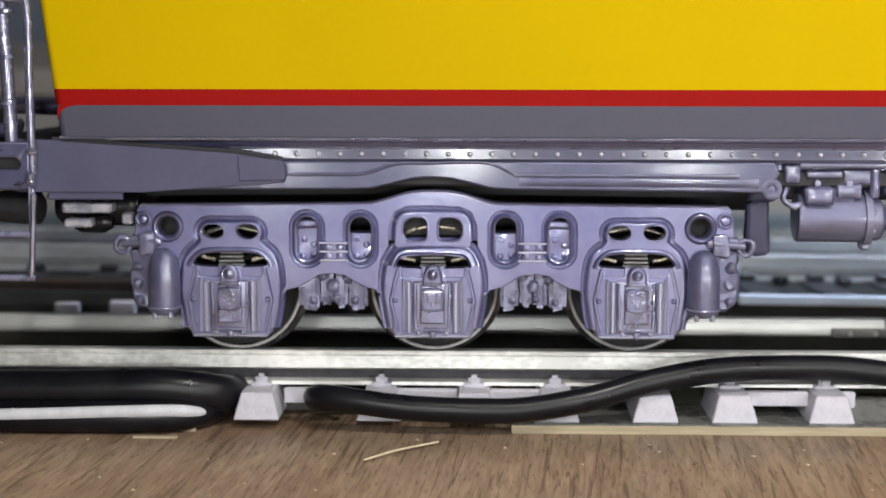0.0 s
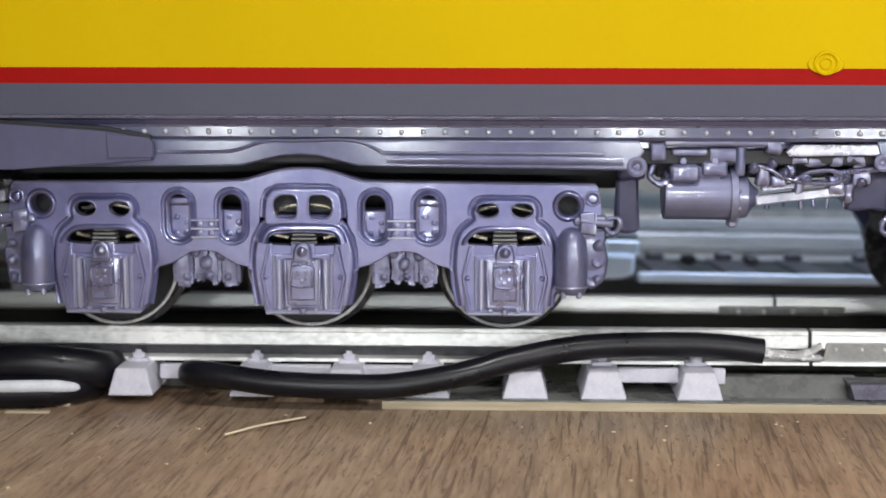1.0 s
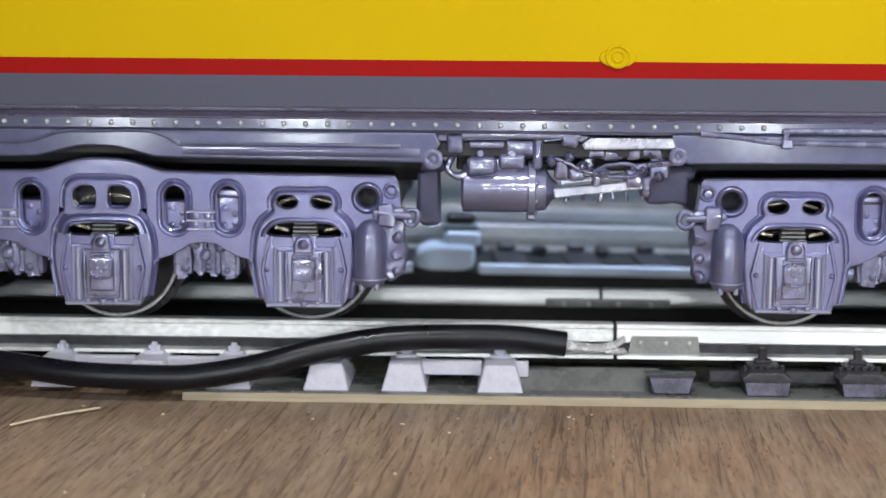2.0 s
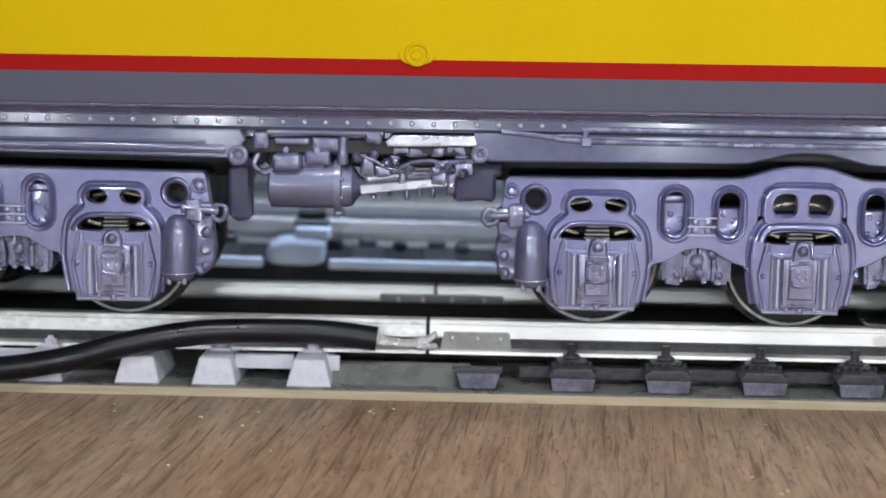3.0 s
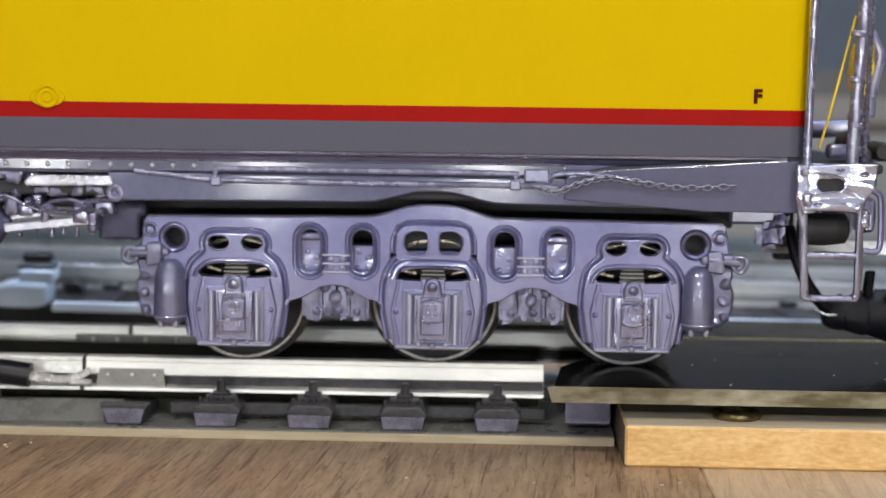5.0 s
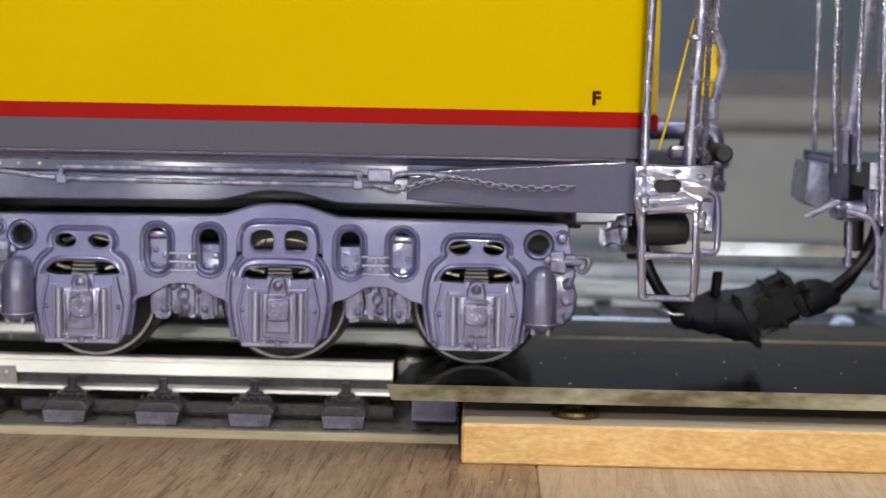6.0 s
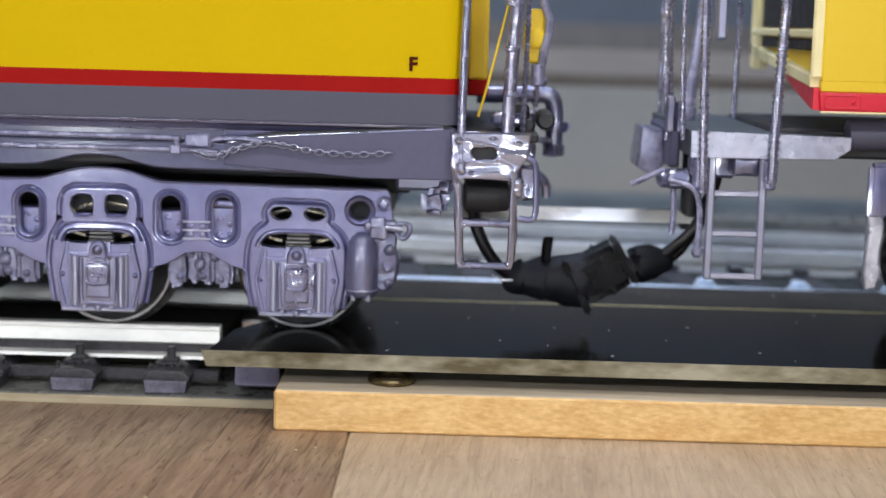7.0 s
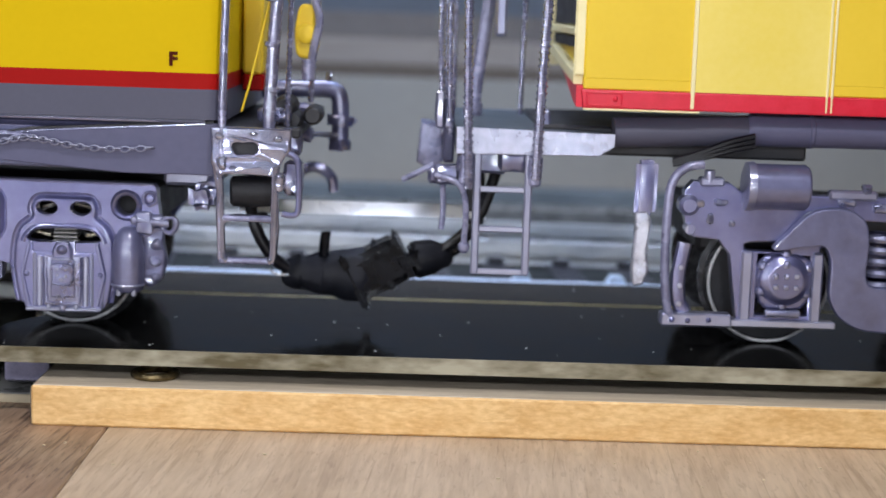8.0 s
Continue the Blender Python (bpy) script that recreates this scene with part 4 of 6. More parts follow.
def end_fittings(parent, s):
    """Brake cylinder, hole rims, bolts and pipe pieces at one end; s is its side."""
    bm = B()
    x = s * 42.7
    lathe(bm, (x, -11.6, 7.4), (x, -11.4, 18.0), ((0, 1.9), (0.03, 2.3), (0.1, 2.6), (0.45, 2.62), (0.7, 2.5), (0.84, 2.2), (0.93, 1.6), (0.98, 0.9), (1, 0)), 22)
    bmesh.ops.recalc_face_normals(bm, faces=bm.faces)
    tube(bm, [(x + 2.62 * math.cos(k), -11.55 + 2.62 * math.sin(k), 8.6) for k in [2 * math.pi * i / 20 for i in range(20)]], 0.22, 6, True, 0)
    for d in (-1.2, 1.2):
        rod(bm, (x + d, -13.2, 6.9), (x + d, -13.2, 8.1), 0.4, 8)
    loose("brake_cylinder", bm, GREY_CAST, parent)
    bm = B()
    bead(bm, ell(s * 46.0, 22.5, 2.1, 2.1, 16), -10.7, 0.28)
    lathe(bm, (s * 46.0, -10.2, 22.5), (s * 46.0, -11.1, 22.5), ((0, 0.75), (0.8, 0.6), (1, 0)), 10)
    loose("bolt", bm, GREY_SOFT, parent)
    bm = B()
    box(bm, s * 45.6 - 2.6, s * 45.6 + 2.6, -11.6, -9.0, 18.2, 19.9, 0.35)
    box(bm, s * 45.2 - 1.3, s * 45.2 + 1.3, -12.3, -9.5, 16.9, 20.4, 0.35)
    rod(bm, (s * 44, -11.9, 19.0), (s * 49.2, -11.2, 18.6), 0.55, 10)
    bead(bm, ell(s * 49.3, 18.4, 2.4, 2.4, 16), -11.0, 0.45)
    plate(bm, [eased([(s * 44.6, 17.8), (s * 48.6, 17.8), (s * 48.0, 15.6), (s * 48.6, 13.4), (s * 48.2, 10.2), (s * 47.2, 8.2), (s * 45.4, 8.0), (s * 44.4, 9.5)][::s], 2)], -10.4, -8.0, 0.4)
    for z in (9.6, 12.2, 15.0):
        lathe(bm, (s * 47.0, -10.0, z), (s * 47.0, -11.4, z), ((0, 1.0), (0.6, 0.85), (1, 0.4)), 9)
    loose("pipe_fitting", knocked(bm, 0.3, 1), GREY_CAST, parent, smooth=65)


def side_frame(parent):
    """The cast side frame: openings with moulded lips, raised fields over the axles, bolt plates."""
    outline = both(outer_half())
    face = -10.5

    def lids(a, top, low):
        """The opening over the spring, wide with drooping corners."""
        return eased([(a - 5.9, low), (a - 5.9, low + 0.9), (a - 4.4, top - 0.25), (a - 1.5, top), (a + 1.5, top), (a + 4.4, top - 0.25), (a + 5.9, low + 0.9), (a + 5.9, low),
                      (a + 2, low - 0.2), (a - 2, low - 0.2)], 2)
    eyes = [eased([(s * 0.8, 19.1), (s * 0.8, 22.9), (s * 3.4, 23.1), (s * 4.7, 22.2), (s * 4.9, 20.6), (s * 4.2, 19.2)], 2) for s in (-1, 1)]
    slots = [rrect(s * c, 19.4, 3.5, 7.2, 1.7, 6) for s in (-1, 1) for c in (20.0, 11.5)]
    ports = [ell(s * 42.2, 21.3, 3.2, 3.2, 24) for s in (-1, 1)]
    # outlines of the raised fields: over the outer axles; over the middle one its windows and its brow
    outer = [(0, 22.0), (3.4, 22.0), (4.5, 21.5), (4.95, 20.4), (4.7, 19.2), (5.3, 18.4), (6.5, 17.4), (7.2, 16.2), (7.6, 14.4), (7.8, 11.4), (7.5, 8.6), (6.9, 5.2)]
    upper = [(0, 23.75), (4.0, 23.65), (5.5, 22.9), (6.0, 21.4), (6.1, 19.2)]
    lower = [(0, 18.7), (4.4, 18.6), (6.2, 17.6), (7.3, 15.6), (7.7, 13.6), (7.8, 11.4), (7.5, 8.6), (6.9, 5.2)]

    def field_hole(a, half):
        line = [p for p in flowing(mirrored(a, half), 4) if p[1] > 10.7]
        return widened(line, 0.95)
    wells = [field_hole(a, outer) for a in (-32.2, 32.2)]
    wells.append(mirrored(0, [(0, 24.7), (4.2, 24.6), (6.0, 23.7), (6.85, 21.8), (7.0, 19.4), (7.0, 18.3), (8.2, 16.2), (8.65, 13.8), (8.75, 11.0)]))
    bm = B()
    plate(bm, [outline] + wells + [widened(loop, -1.05) for loop in slots] + ports, face, -7.6, 0.14)
    for loop in slots:
        ridge(bm, loop[::-1], face, LIP, True)
    for loop in ports:
        ridge(bm, loop[::-1], face, ((1.0, -0.05), (0.8, 0.25), (0.5, 0.4), (0.2, 0.25), (-0.05, -0.3)), True)
    for a in (-32.2, 32.2):
        line = flowing(mirrored(a, outer), 4)
        ridge(bm, line, face, STEP)
        field = [(a + (x - a) * 0.985, z - 0.12) for x, z in line]
        plate(bm, [field, lids(a, 17.3, 15.1)] + [ell(a + dx, 20.6, 3.5, 2.4) for dx in (-2.75, 2.75)], face - 0.46, face + 2.2, 0.12)
        for dx in (-2.75, 2.75):
            bead(bm, ell(a + dx, 20.6, 3.7, 2.6, 20), face - 0.42, 0.16)
        lid = flowing(mirrored(a, [(0, 17.7), (2.0, 17.75), (4.6, 17.4), (6.2, 16.0), (6.6, 15.0)]), 4)
        ridge(bm, lid, face - 0.4, ((0.5, -0.05), (0.2, 0.3), (-0.1, 0.38), (-0.35, 0.2), (-0.45, -0.3)))
    # the middle axle: a field with two windows and a heavy brow below them
    line = flowing(mirrored(0, upper), 5)
    ridge(bm, line, face, STEP)
    plate(bm, [[(x * 0.985, z - 0.12) for x, z in line] + [(6.0, 18.3), (-6.0, 18.3)]] + eyes, face - 0.46, face + 2.2, 0.12)
    for e in eyes:
        bead(bm, e, face - 0.42, 0.18)
    line = flowing(mirrored(0, lower), 5)
    ridge(bm, line, face, STEP)
    plate(bm, [[(x * 0.985, z - 0.12) for x, z in line], lids(0, 16.9, 15.0)], face - 0.5, face + 2.2, 0.12)
    brow = flowing(mirrored(0, [(0, 17.75), (4.4, 17.6), (5.9, 16.7), (6.5, 15.2)]), 5)
    ridge(bm, brow, face - 0.4, ((0.72, -0.05), (0.5, 0.35), (0.15, 0.6), (-0.3, 0.6), (-0.6, 0.35), (-0.75, -0.2)))
    # flange along the top edge
    top = [(-46.4, 24.75), (-30, 24.9), (-11.5, 25.1), (-9.0, 25.35), (-7, 25.95), (-4.6, 26.7), (-2.2, 27.1), (0, 27.15), (2.2, 27.1), (4.6, 26.7), (7, 25.95), (9.0, 25.35), (11.5, 25.1), (30, 24.9), (46.4, 24.75)]
    bead(bm, top, -10.5, 0.2, False)
    fr = part("side_frame", bm, GREY_SOFT, parent)
    for s in (-1, 1):
        bm = B()
        for z in (16.0, 17.4, 18.8):
            box(bm, s * 15.75 - 2.3, s * 15.75 + 2.3, -10.9, -10.3, z - 0.2, z + 0.2, 0.12)
        for dx in (-0.95, 0.95):
            for z in (16.7, 18.1):
                lathe(bm, (s * 15.75 + dx, -10.3, z), (s * 15.75 + dx, -10.95, z), ((0, 0.62), (0.7, 0.55), (1, 0.25)), 8)
        loose("bolt_plate", bm, GREY_SOFT, fr)
    return fr


def six_wheel_truck(x):
    tr = thing("locomotive_truck", "grey six-wheel cast locomotive truck with brake cylinders", "truck", x, 16, 0, group="trucks under the front locomotive")
    # drawn about x = 0
    BASE[tr] = Vector((0, 16, 0))
    fr = side_frame(tr)
    for a in (-32.2, 0, 32.2):
        axle_box(tr, a)
        wheelset(tr, a)
    for s in (-1, 1):
        end_fittings(tr, s)
    far = again(fr, turn=180)
    for c in fr.children:
        c2 = again(c)
        c2.parent = far
    # motor casings between the axles
    for s in (-1, 1):
        bm = B()
        box(bm, s * 15.7 - 4.6, s * 15.7 + 4.6, -3.5, 37, 9.3, 19.8, 0.9)
        loose("motor_casing", bm, GREY_SATIN, tr)
        bm = B()
        for dx, w, z0, d in ((-3.9, 1.5, 7.7, 0.6), (-1.1, 1.1, 8.2, 0.0), (1.2, 1.0, 8.0, 0.3), (3.9, 1.5, 7.7, 0.6)):
            box(bm, s * 16.0 + dx - w, s * 16.0 + dx + w, -8.0 - d, -4.5, z0, 15.2, 0.6, None, 2)
        for dx, z, r in ((-3.3, 9.3, 0.8), (3.5, 9.2, 0.8), (0.0, 11.6, 1.1), (-1.8, 13.2, 0.9), (2.3, 12.8, 0.9), (0.4, 9.4, 0.7)):
            lathe(bm, (s * 16.0 + dx, -7.8, z), (s * 16.0 + dx, -9.1, z + 0.2), ((0, r), (0.6, r * 0.9), (0.9, r * 0.5), (1, 0)), 9)
        bmesh.ops.recalc_face_normals(bm, faces=bm.faces)
        loose("gear_casting", knocked(bm, 0.34, 2), SILVER_GREY, tr, smooth=75)
        bm = B()
        for c, top in ((20.0, 21.6), (11.5, 20.4)):
            plate(bm, [[(s * c - 2.0, top), (s * c + 2.0, top), (s * c + 2.0, 16.6), (s * c + 0.6, 15.4), (s * c - 1.2, 15.4), (s * c - 2.0, 16.6)]], -8.6, -5.0, 0.3)
        box(bm, s * 20.0 - 2.0, s * 20.0 + 2.0, -9.1, -8.0, 20.9, 22.4, 0.3)
        for c in (20.0, 11.5):
            for dx, z in ((0.9, 18.3), (0.9, 16.7), (-0.8, 16.5), (-0.6, 19.2)):
                lathe(bm, (s * c + dx, -8.5, z), (s * c + dx, -8.9, z), ((0, 0.6), (0.6, 0.45), (1, 0)), 8)
        loose("housing", knocked(bm, 0.12, 2), GREY_SOFT, tr, smooth=60)
    bm = B()
    tube(bm, [(-5.2, -6.6, 19.7), (-3.0, -6.9, 20.6), (0, -7.0, 21.0), (3.0, -6.9, 20.7), (5.4, -6.6, 19.6)], 0.34, 8, flat=0.5)
    for a in (-32.2, 32.2):
        tube(bm, [(a - 4.4, -6.6, 20.2), (a, -6.9, 20.9), (a + 4.4, -6.6, 20.0)], 0.22, 8, flat=0.5)
    loose("spring_strap", bm, PALE_BRASS, tr, "pale brass spring strap")
    bm = B()
    # solid bolster, wide enough to block light behind the side frame
    box(bm, -43, 43, 1.5, 30.5, 12.6, 22.4, 0.8)
    box(bm, -8, 8, -6.8, 38.8, 19.0, 24.4, 0.8)
    # end blocks added behind the round holes so these stay dark
    for s in (-1, 1):
        box(bm, s * 42 - 4.5, s * 42 + 4.5, -5.5, 37.5, 17.6, 24.2, 0.5)
    loose("bolster", bm, BLACK, tr, "dark bolster")
    return tr


truck = six_wheel_truck(0.4)
copy_thing(truck, pose(0.1422, 0.016, 0))

# ---- front locomotive ----
YB, YF = -16.3, 48.3    # its two sides
XL, XR = -58.1, 198.5   # its two ends
loco = thing("diesel_locomotive", "yellow and grey model diesel locomotive with a red stripe", "locomotive", 70, 16, 25)


def shell(bm, z0, z1, tilt=0.13, small=1.2, inset=0.0):
    """One level band of the body, with upright rounded corners and raked ends."""
    rings = []
    for z in (z0, z1):
        k = (z - 35.7) * tilt
        xl, xr, yb, yf = XL - k + inset + 1.0, XR + 2.4 - k * 0.05 - inset, YB + inset, YF - inset
        ring, big = [], 3.4
        for cx, cy, a0, r in ((xr - big, yf - big, 0, big), (xl + small, yf - small, 90, small), (xl + small, yb + small, 180, small), (xr - big, yb + big, 270, big)):
            for i in range(7):
                a = radians(a0 + 15 * i)
                ring.append(bm.verts.new((cx + r * math.cos(a), cy + r * math.sin(a), z)))
        rings.append(ring)
    n = len(rings[0])
    for i in range(n):
        bm.faces.new((rings[0][i], rings[0][(i + 1) % n], rings[1][(i + 1) % n], rings[1][i]))
    bm.faces.new(rings[0][::-1])
    bm.faces.new(rings[1])


bm = B()
shell(bm, 43.15, 84)
part("side_wall", bm, YELLOW, loco, "plain yellow side wall")
bm = B()
shell(bm, 40.65, 43.15)
part("stripe", bm, RED, loco, "red stripe")
bm = B()
shell(bm, 35.9, 40.65)
part("skirt", bm, GREY_SMOOTH, loco, "smooth grey skirt")
bm = B()
sweep(bm, [(16 - 32.2, 84), (16 - 31, 90), (16 - 25, 96), (16 - 12, 100), (16 + 12, 100), (16 + 25, 96), (16 + 31, 90), (16 + 32.2, 84)], -64, 198)
part("roof", bm, GREY_SMOOTH, loco, "grey rounded roof")

bm = B()
plate(bm, [eased([(-57.3, 40.7), (-54.2, 40.7), (-56.0, 40.35), (-56.9, 39.6), (-57.4, 38.2)], 1)], -16.34, -16.1, 0.05)
part("stripe_corner", bm, RED, loco, "red stripe turning down at the corner")

# sill below the skirt
bm = B()
sweep(bm, [(-15.9, 35.9), (-16.1, 35.6), (-15.5, 35.25), (-14.6, 34.9), (-14.2, 34.2), (-13.9, 34.05), (-13.75, 32.3), (-13.3, 32.05), (-13.1, 31.8), (-10, 31.4), (-10, 30.4), (42, 30.4), (46, 33), (48, 35.9)], -57.2, 197.6)
part("sill", bm, GREY, loco)
bm = B()
lower = [(-57, 31.9), (53.4, 31.9), (54.2, 30.2), (53.0, 28.2), (51.6, 27.2), (44, 27.3), (13.5, 27.6), (9.5, 27.75), (6.5, 28.5), (3.2, 29.3), (0.4, 29.45), (-2.6, 29.3), (-5.8, 28.5), (-8.8, 27.75), (-12.5, 27.6), (-57, 27.3)]
plate(bm, [lower], -13.7, -12.2, 0.3)
bead(bm, [(-22, 29.9), (-12, 29.95), (-9.6, 30.2), (-5.2, 31.6), (0, 31.7), (8.9, 31.75), (13.4, 30.0), (16, 29.85), (48, 29.8)], -13.7, 0.28, False)
tube(bm, [(14, -13.4, 28.9), (30, -13.45, 28.9), (51, -13.4, 28.7)], 1.0, 12, flat=0.45)
part("sill_plate", bm, GREY_SATIN, loco)
bm = B()
c = 142.2
lower = [(90, 31.9), (190, 31.9), (190, 27.3), (c + 13, 27.6), (c + 9.2, 27.75), (c + 6.2, 28.5), (c + 3, 29.3), (c, 29.45), (c - 3, 29.3), (c - 6.2, 28.5), (c - 9.2, 27.75), (c - 13, 27.6), (92.5, 27.4), (91, 28.8)]
plate(bm, [lower], -13.7, -12.2, 0.3)
part("sill_plate", bm, GREY_SATIN, loco)
bm = B()
box(bm, -57, 197, -11.5, 43.5, 28.0, 30.5, 0.3)
# black blocks added below it so the gaps behind the sill stay dark
box(bm, -50, 52, 2, 30, 23.0, 28.4, 0.3)
box(bm, 92, 192, 2, 30, 23.0, 28.4, 0.3)
box(bm, 56.6, 92, -6.5, 40, 25.6, 30.6, 0.3)
loose("underframe", bm, BLACK, loco, "black underframe")
bm = B()
lathe(bm, (-27.4, -13.8, 33.15), (-27.4, -14.7, 33.15), ((0, 0.46), (0.45, 0.42), (0.85, 0.24), (1, 0)), 10)
bmesh.ops.recalc_face_normals(bm, faces=bm.faces)
rivet = part("rivet", bm, RIVET, loco, "round rivet head")
for k in range(-1, 40):
    if k:
        again(rivet, 3.37 * k)

bm = B()
plate(bm, [[(-31, 34.05), (163, 34.05), (163, 32.3), (-31, 32.3)]], -13.98, -13.6, 0.12)
part("rivet_strip", bm, STRIP_PAINT, loco)
bm = B()
tube(bm, [(-50, -15.75, 35.5), (70, -15.75, 35.5), (190, -15.75, 35.5)], 0.28, 8)
part("drip_ledge", bm, GREY_BRIGHT, loco, "thin glossy ledge")
bm = B()
tube(bm, [(-31, -14.0, 34.1), (60, -14.0, 34.1), (163, -14.0, 34.1)], 0.2, 8)
part("strip_bead", bm, GREY_BRIGHT, loco)

# filler cap on the side, front letter
bm = B()
plate(bm, [ell(81.2, 43.8, 5.6, 3.0, 28)], -16.6, -16.1, 0.15)
bead(bm, ell(81.2, 43.95, 3.4, 3.2, 26), -16.6, 0.26)
bead(bm, ell(81.2, 43.95, 1.7, 1.6, 18), -16.6, 0.2)
part("filler_cap", bm, YELLOW, loco, "yellow raised round filler cap")
cu = bpy.data.curves.new("letter", "FONT")
cu.body, cu.size, cu.extrude, cu.align_x, cu.offset = "F", 2.9, 0.06, "CENTER", 0.13
tmp = new("letter", cu)
me = bpy.data.meshes.new_from_object(tmp.evaluated_get(bpy.context.evaluated_depsgraph_get()))
bpy.data.objects.remove(tmp)
me.transform(Matrix.Translation((192.6, -16.38, 44.3)) @ Matrix.Rotation(math.pi / 2, 4, "X"))
bm = B()
bm.from_mesh(me)
bpy.data.meshes.remove(me)
part("letter", bm, MARK, loco, "small dark brown letter F", smooth=0)

# brake cylinder and rigging between the trucks
gear = loco
bm = B()
lathe(bm, (57.5, -8.6, 23.0), (68.2, -8.6, 23.0), ((0, 3.2), (0.02, 3.75), (0.05, 3.9), (0.99, 3.9), (1, 3.7)), 34)
bmesh.ops.recalc_face_normals(bm, faces=bm.faces)
lathe(bm, (68.0, -8.6, 23.0), (69.2, -8.6, 23.0), ((0, 3.9), (0.05, 4.5), (0.9, 4.5), (1, 4.2)), 34)
lathe(bm, (69, -8.6, 22.8), (72.6, -8.6, 22.8), ((0, 3.6), (0.5, 3.3), (0.75, 1.9), (1, 1.2)), 22)
box(bm, 67.8, 69.4, -10, -7.4, 17.9, 19.4, 0.35)
for k in range(8):
    w = k * math.pi / 4 + 0.3
    rod(bm, (69.0, -8.6 + 3.9 * math.sin(w), 23 + 3.9 * math.cos(w)), (69.6, -8.6 + 3.9 * math.sin(w), 23 + 3.9 * math.cos(w)), 0.4, 7)
loose("air_cylinder", bm, GREY_CAST, gear)
bm = B()
box(bm, 59.2, 66.6, -11.4, -5.5, 25.4, 28.0, 0.5)
box(bm, 58.4, 63.0, -13.0, -6, 25.2, 28.2, 0.6)
box(bm, 63.4, 67.4, -12.0, -6, 26.2, 28.6, 0.4)
box(bm, 60, 69, -10.6, -5, 27.8, 29.0, 0.3)
for x in (60.4, 65.4):
    rod(bm, (x, -11.2, 28.6), (x, -12.0, 28.6), 0.6, 8)
loose("valve_block", knocked(bm, 0.12), GREY_CAST, gear, smooth=60)
bm = B()
box(bm, 58.6, 64.2, -12.4, -9, 29.4, 30.6, 0.3)
box(bm, 64.4, 69.0, -11.6, -9, 28.4, 30.8, 0.3)
box(bm, 55.2, 57.8, -12.4, -9, 28.6, 31.6, 0.4)
box(bm, 57.4, 76.0, -12.9, -10.4, 31.0, 32.2, 0.3)
box(bm, 68.6, 70.2, -12.0, -9, 26.2, 31.4, 0.4)
loose("hanger_bracket", knocked(bm, 0.15), GREY_CAST, gear, smooth=60)
bm = B()
bead(bm, ell(53.0, 27.8, 2.3, 2.3, 18), -13.4, 0.55)
lathe(bm, (53, -12.0, 27.8), (53, -13.7, 27.8), ((0, 1.0), (0.8, 0.8), (1, 0)), 10)
loose("pin", bm, SILVER_GREY, gear)
bm = B()
bead(bm, ell(91.1, 28.6, 2.0, 2.0, 18), -13.4, 0.5)
lathe(bm, (91.1, -12.0, 28.6), (91.1, -13.7, 28.6), ((0, 0.9), (0.8, 0.7), (1, 0)), 10)
loose("pin", bm, SILVER_GREY, gear)
bm = B()
tilt_rod = Matrix.Translation((79.2, -9.5, 23.1)) @ Matrix.Rotation(radians(-6.5), 4, "Y")
box(bm, -7.2, 7.2, -1.0, 1.0, -0.75, 0.75, 0.2, tilt_rod)
box(bm, -6, 7.0, -0.6, 1.4, 1.2, 2.0, 0.2, tilt_rod)
loose("push_rod", bm, SILVER_LIT, gear, "push rod in a lit silver tone")
bm = B()
tube(bm, [(80.2, -11.0, 26.9), (83.4, -11.2, 27.2), (85.2, -11.2, 26.4), (84.6, -11.2, 25.3), (81.6, -11.0, 25.1), (78.2, -11.0, 25.6), (80.2, -11.0, 26.9)], 0.36, 8, True)
tube(bm, [(84, -10.8, 26.6), (88, -10.9, 27.2), (92, -11.2, 27.5)], 0.5, 8)
loose("link", bm, GREY_BRIGHT, gear)
bm = B()
for x, z, w, h in ((73.2, 26.8, 2.2, 4.6), (75.6, 25.4, 2.6, 2.2), (77.4, 27.2, 1.8, 2.6), (72.4, 29.5, 1.6, 2.4), (84.6, 24.8, 2.6, 3.4), (86.6, 23.6, 1.6, 3.2), (88.6, 27.0, 3.2, 4.4), (78.8, 24.8, 1.4, 3.2)):
    box(bm, x - w / 2, x + w / 2, -10.9 + 0.3 * (x % 2), -7.5, z - h / 2, z + h / 2, 0.35)
for x, z in ((74.2, 21.2), (76.8, 21.6), (79.4, 21.2), (81.4, 21.9), (83.6, 21.4), (86.2, 21.8)):
    rod(bm, (x, -8.6, z - 0.5), (x, -8.6, z + 1.2), 0.36, 8)
for x, z in ((71.6, 27.6), (74.4, 28.2), (76.4, 26.6), (79.8, 25.6), (85.8, 26.0), (88.4, 25.2)):
    lathe(bm, (x, -10.2, z), (x, -12.2, z + 0.2), ((0, 1.0), (0.5, 0.9), (0.8, 0.55), (1, 0.2)), 8)
tube(bm, [(70.8, -11.0, 28.2), (73.4, -11.6, 27.6), (75.6, -11.4, 26.4), (78.0, -11.2, 25.7)], 0.3, 7)
tube(bm, [(56.2, -10.4, 28.4), (55.2, -11.2, 26.2), (56.8, -11.4, 25.0), (59, -11.2, 25.6)], 0.55, 8)
loose("rigging", knocked(bm), GREY_BRIGHT, gear, smooth=60)
bm = B()
plate(bm, [[(76.2, 30.2), (77.4, 31.3), (92.2, 31.5), (92.4, 29.7), (76.6, 29.5)]], -13.2, -10.5, 0.25)
loose("equaliser_bar", knocked(bm, 0.12), SILVER_LIT, gear, "cross bar in a lit silver tone")
bm = B()
for x, z, w in ((78.6, 28.9, 1.4), (81.4, 28.6, 1.7), (84.4, 28.8, 1.2), (87.4, 29.0, 1.6)):
    box(bm, x - w, x + w, -11.6, -10, z - 0.8, z + 0.7, 0.35)
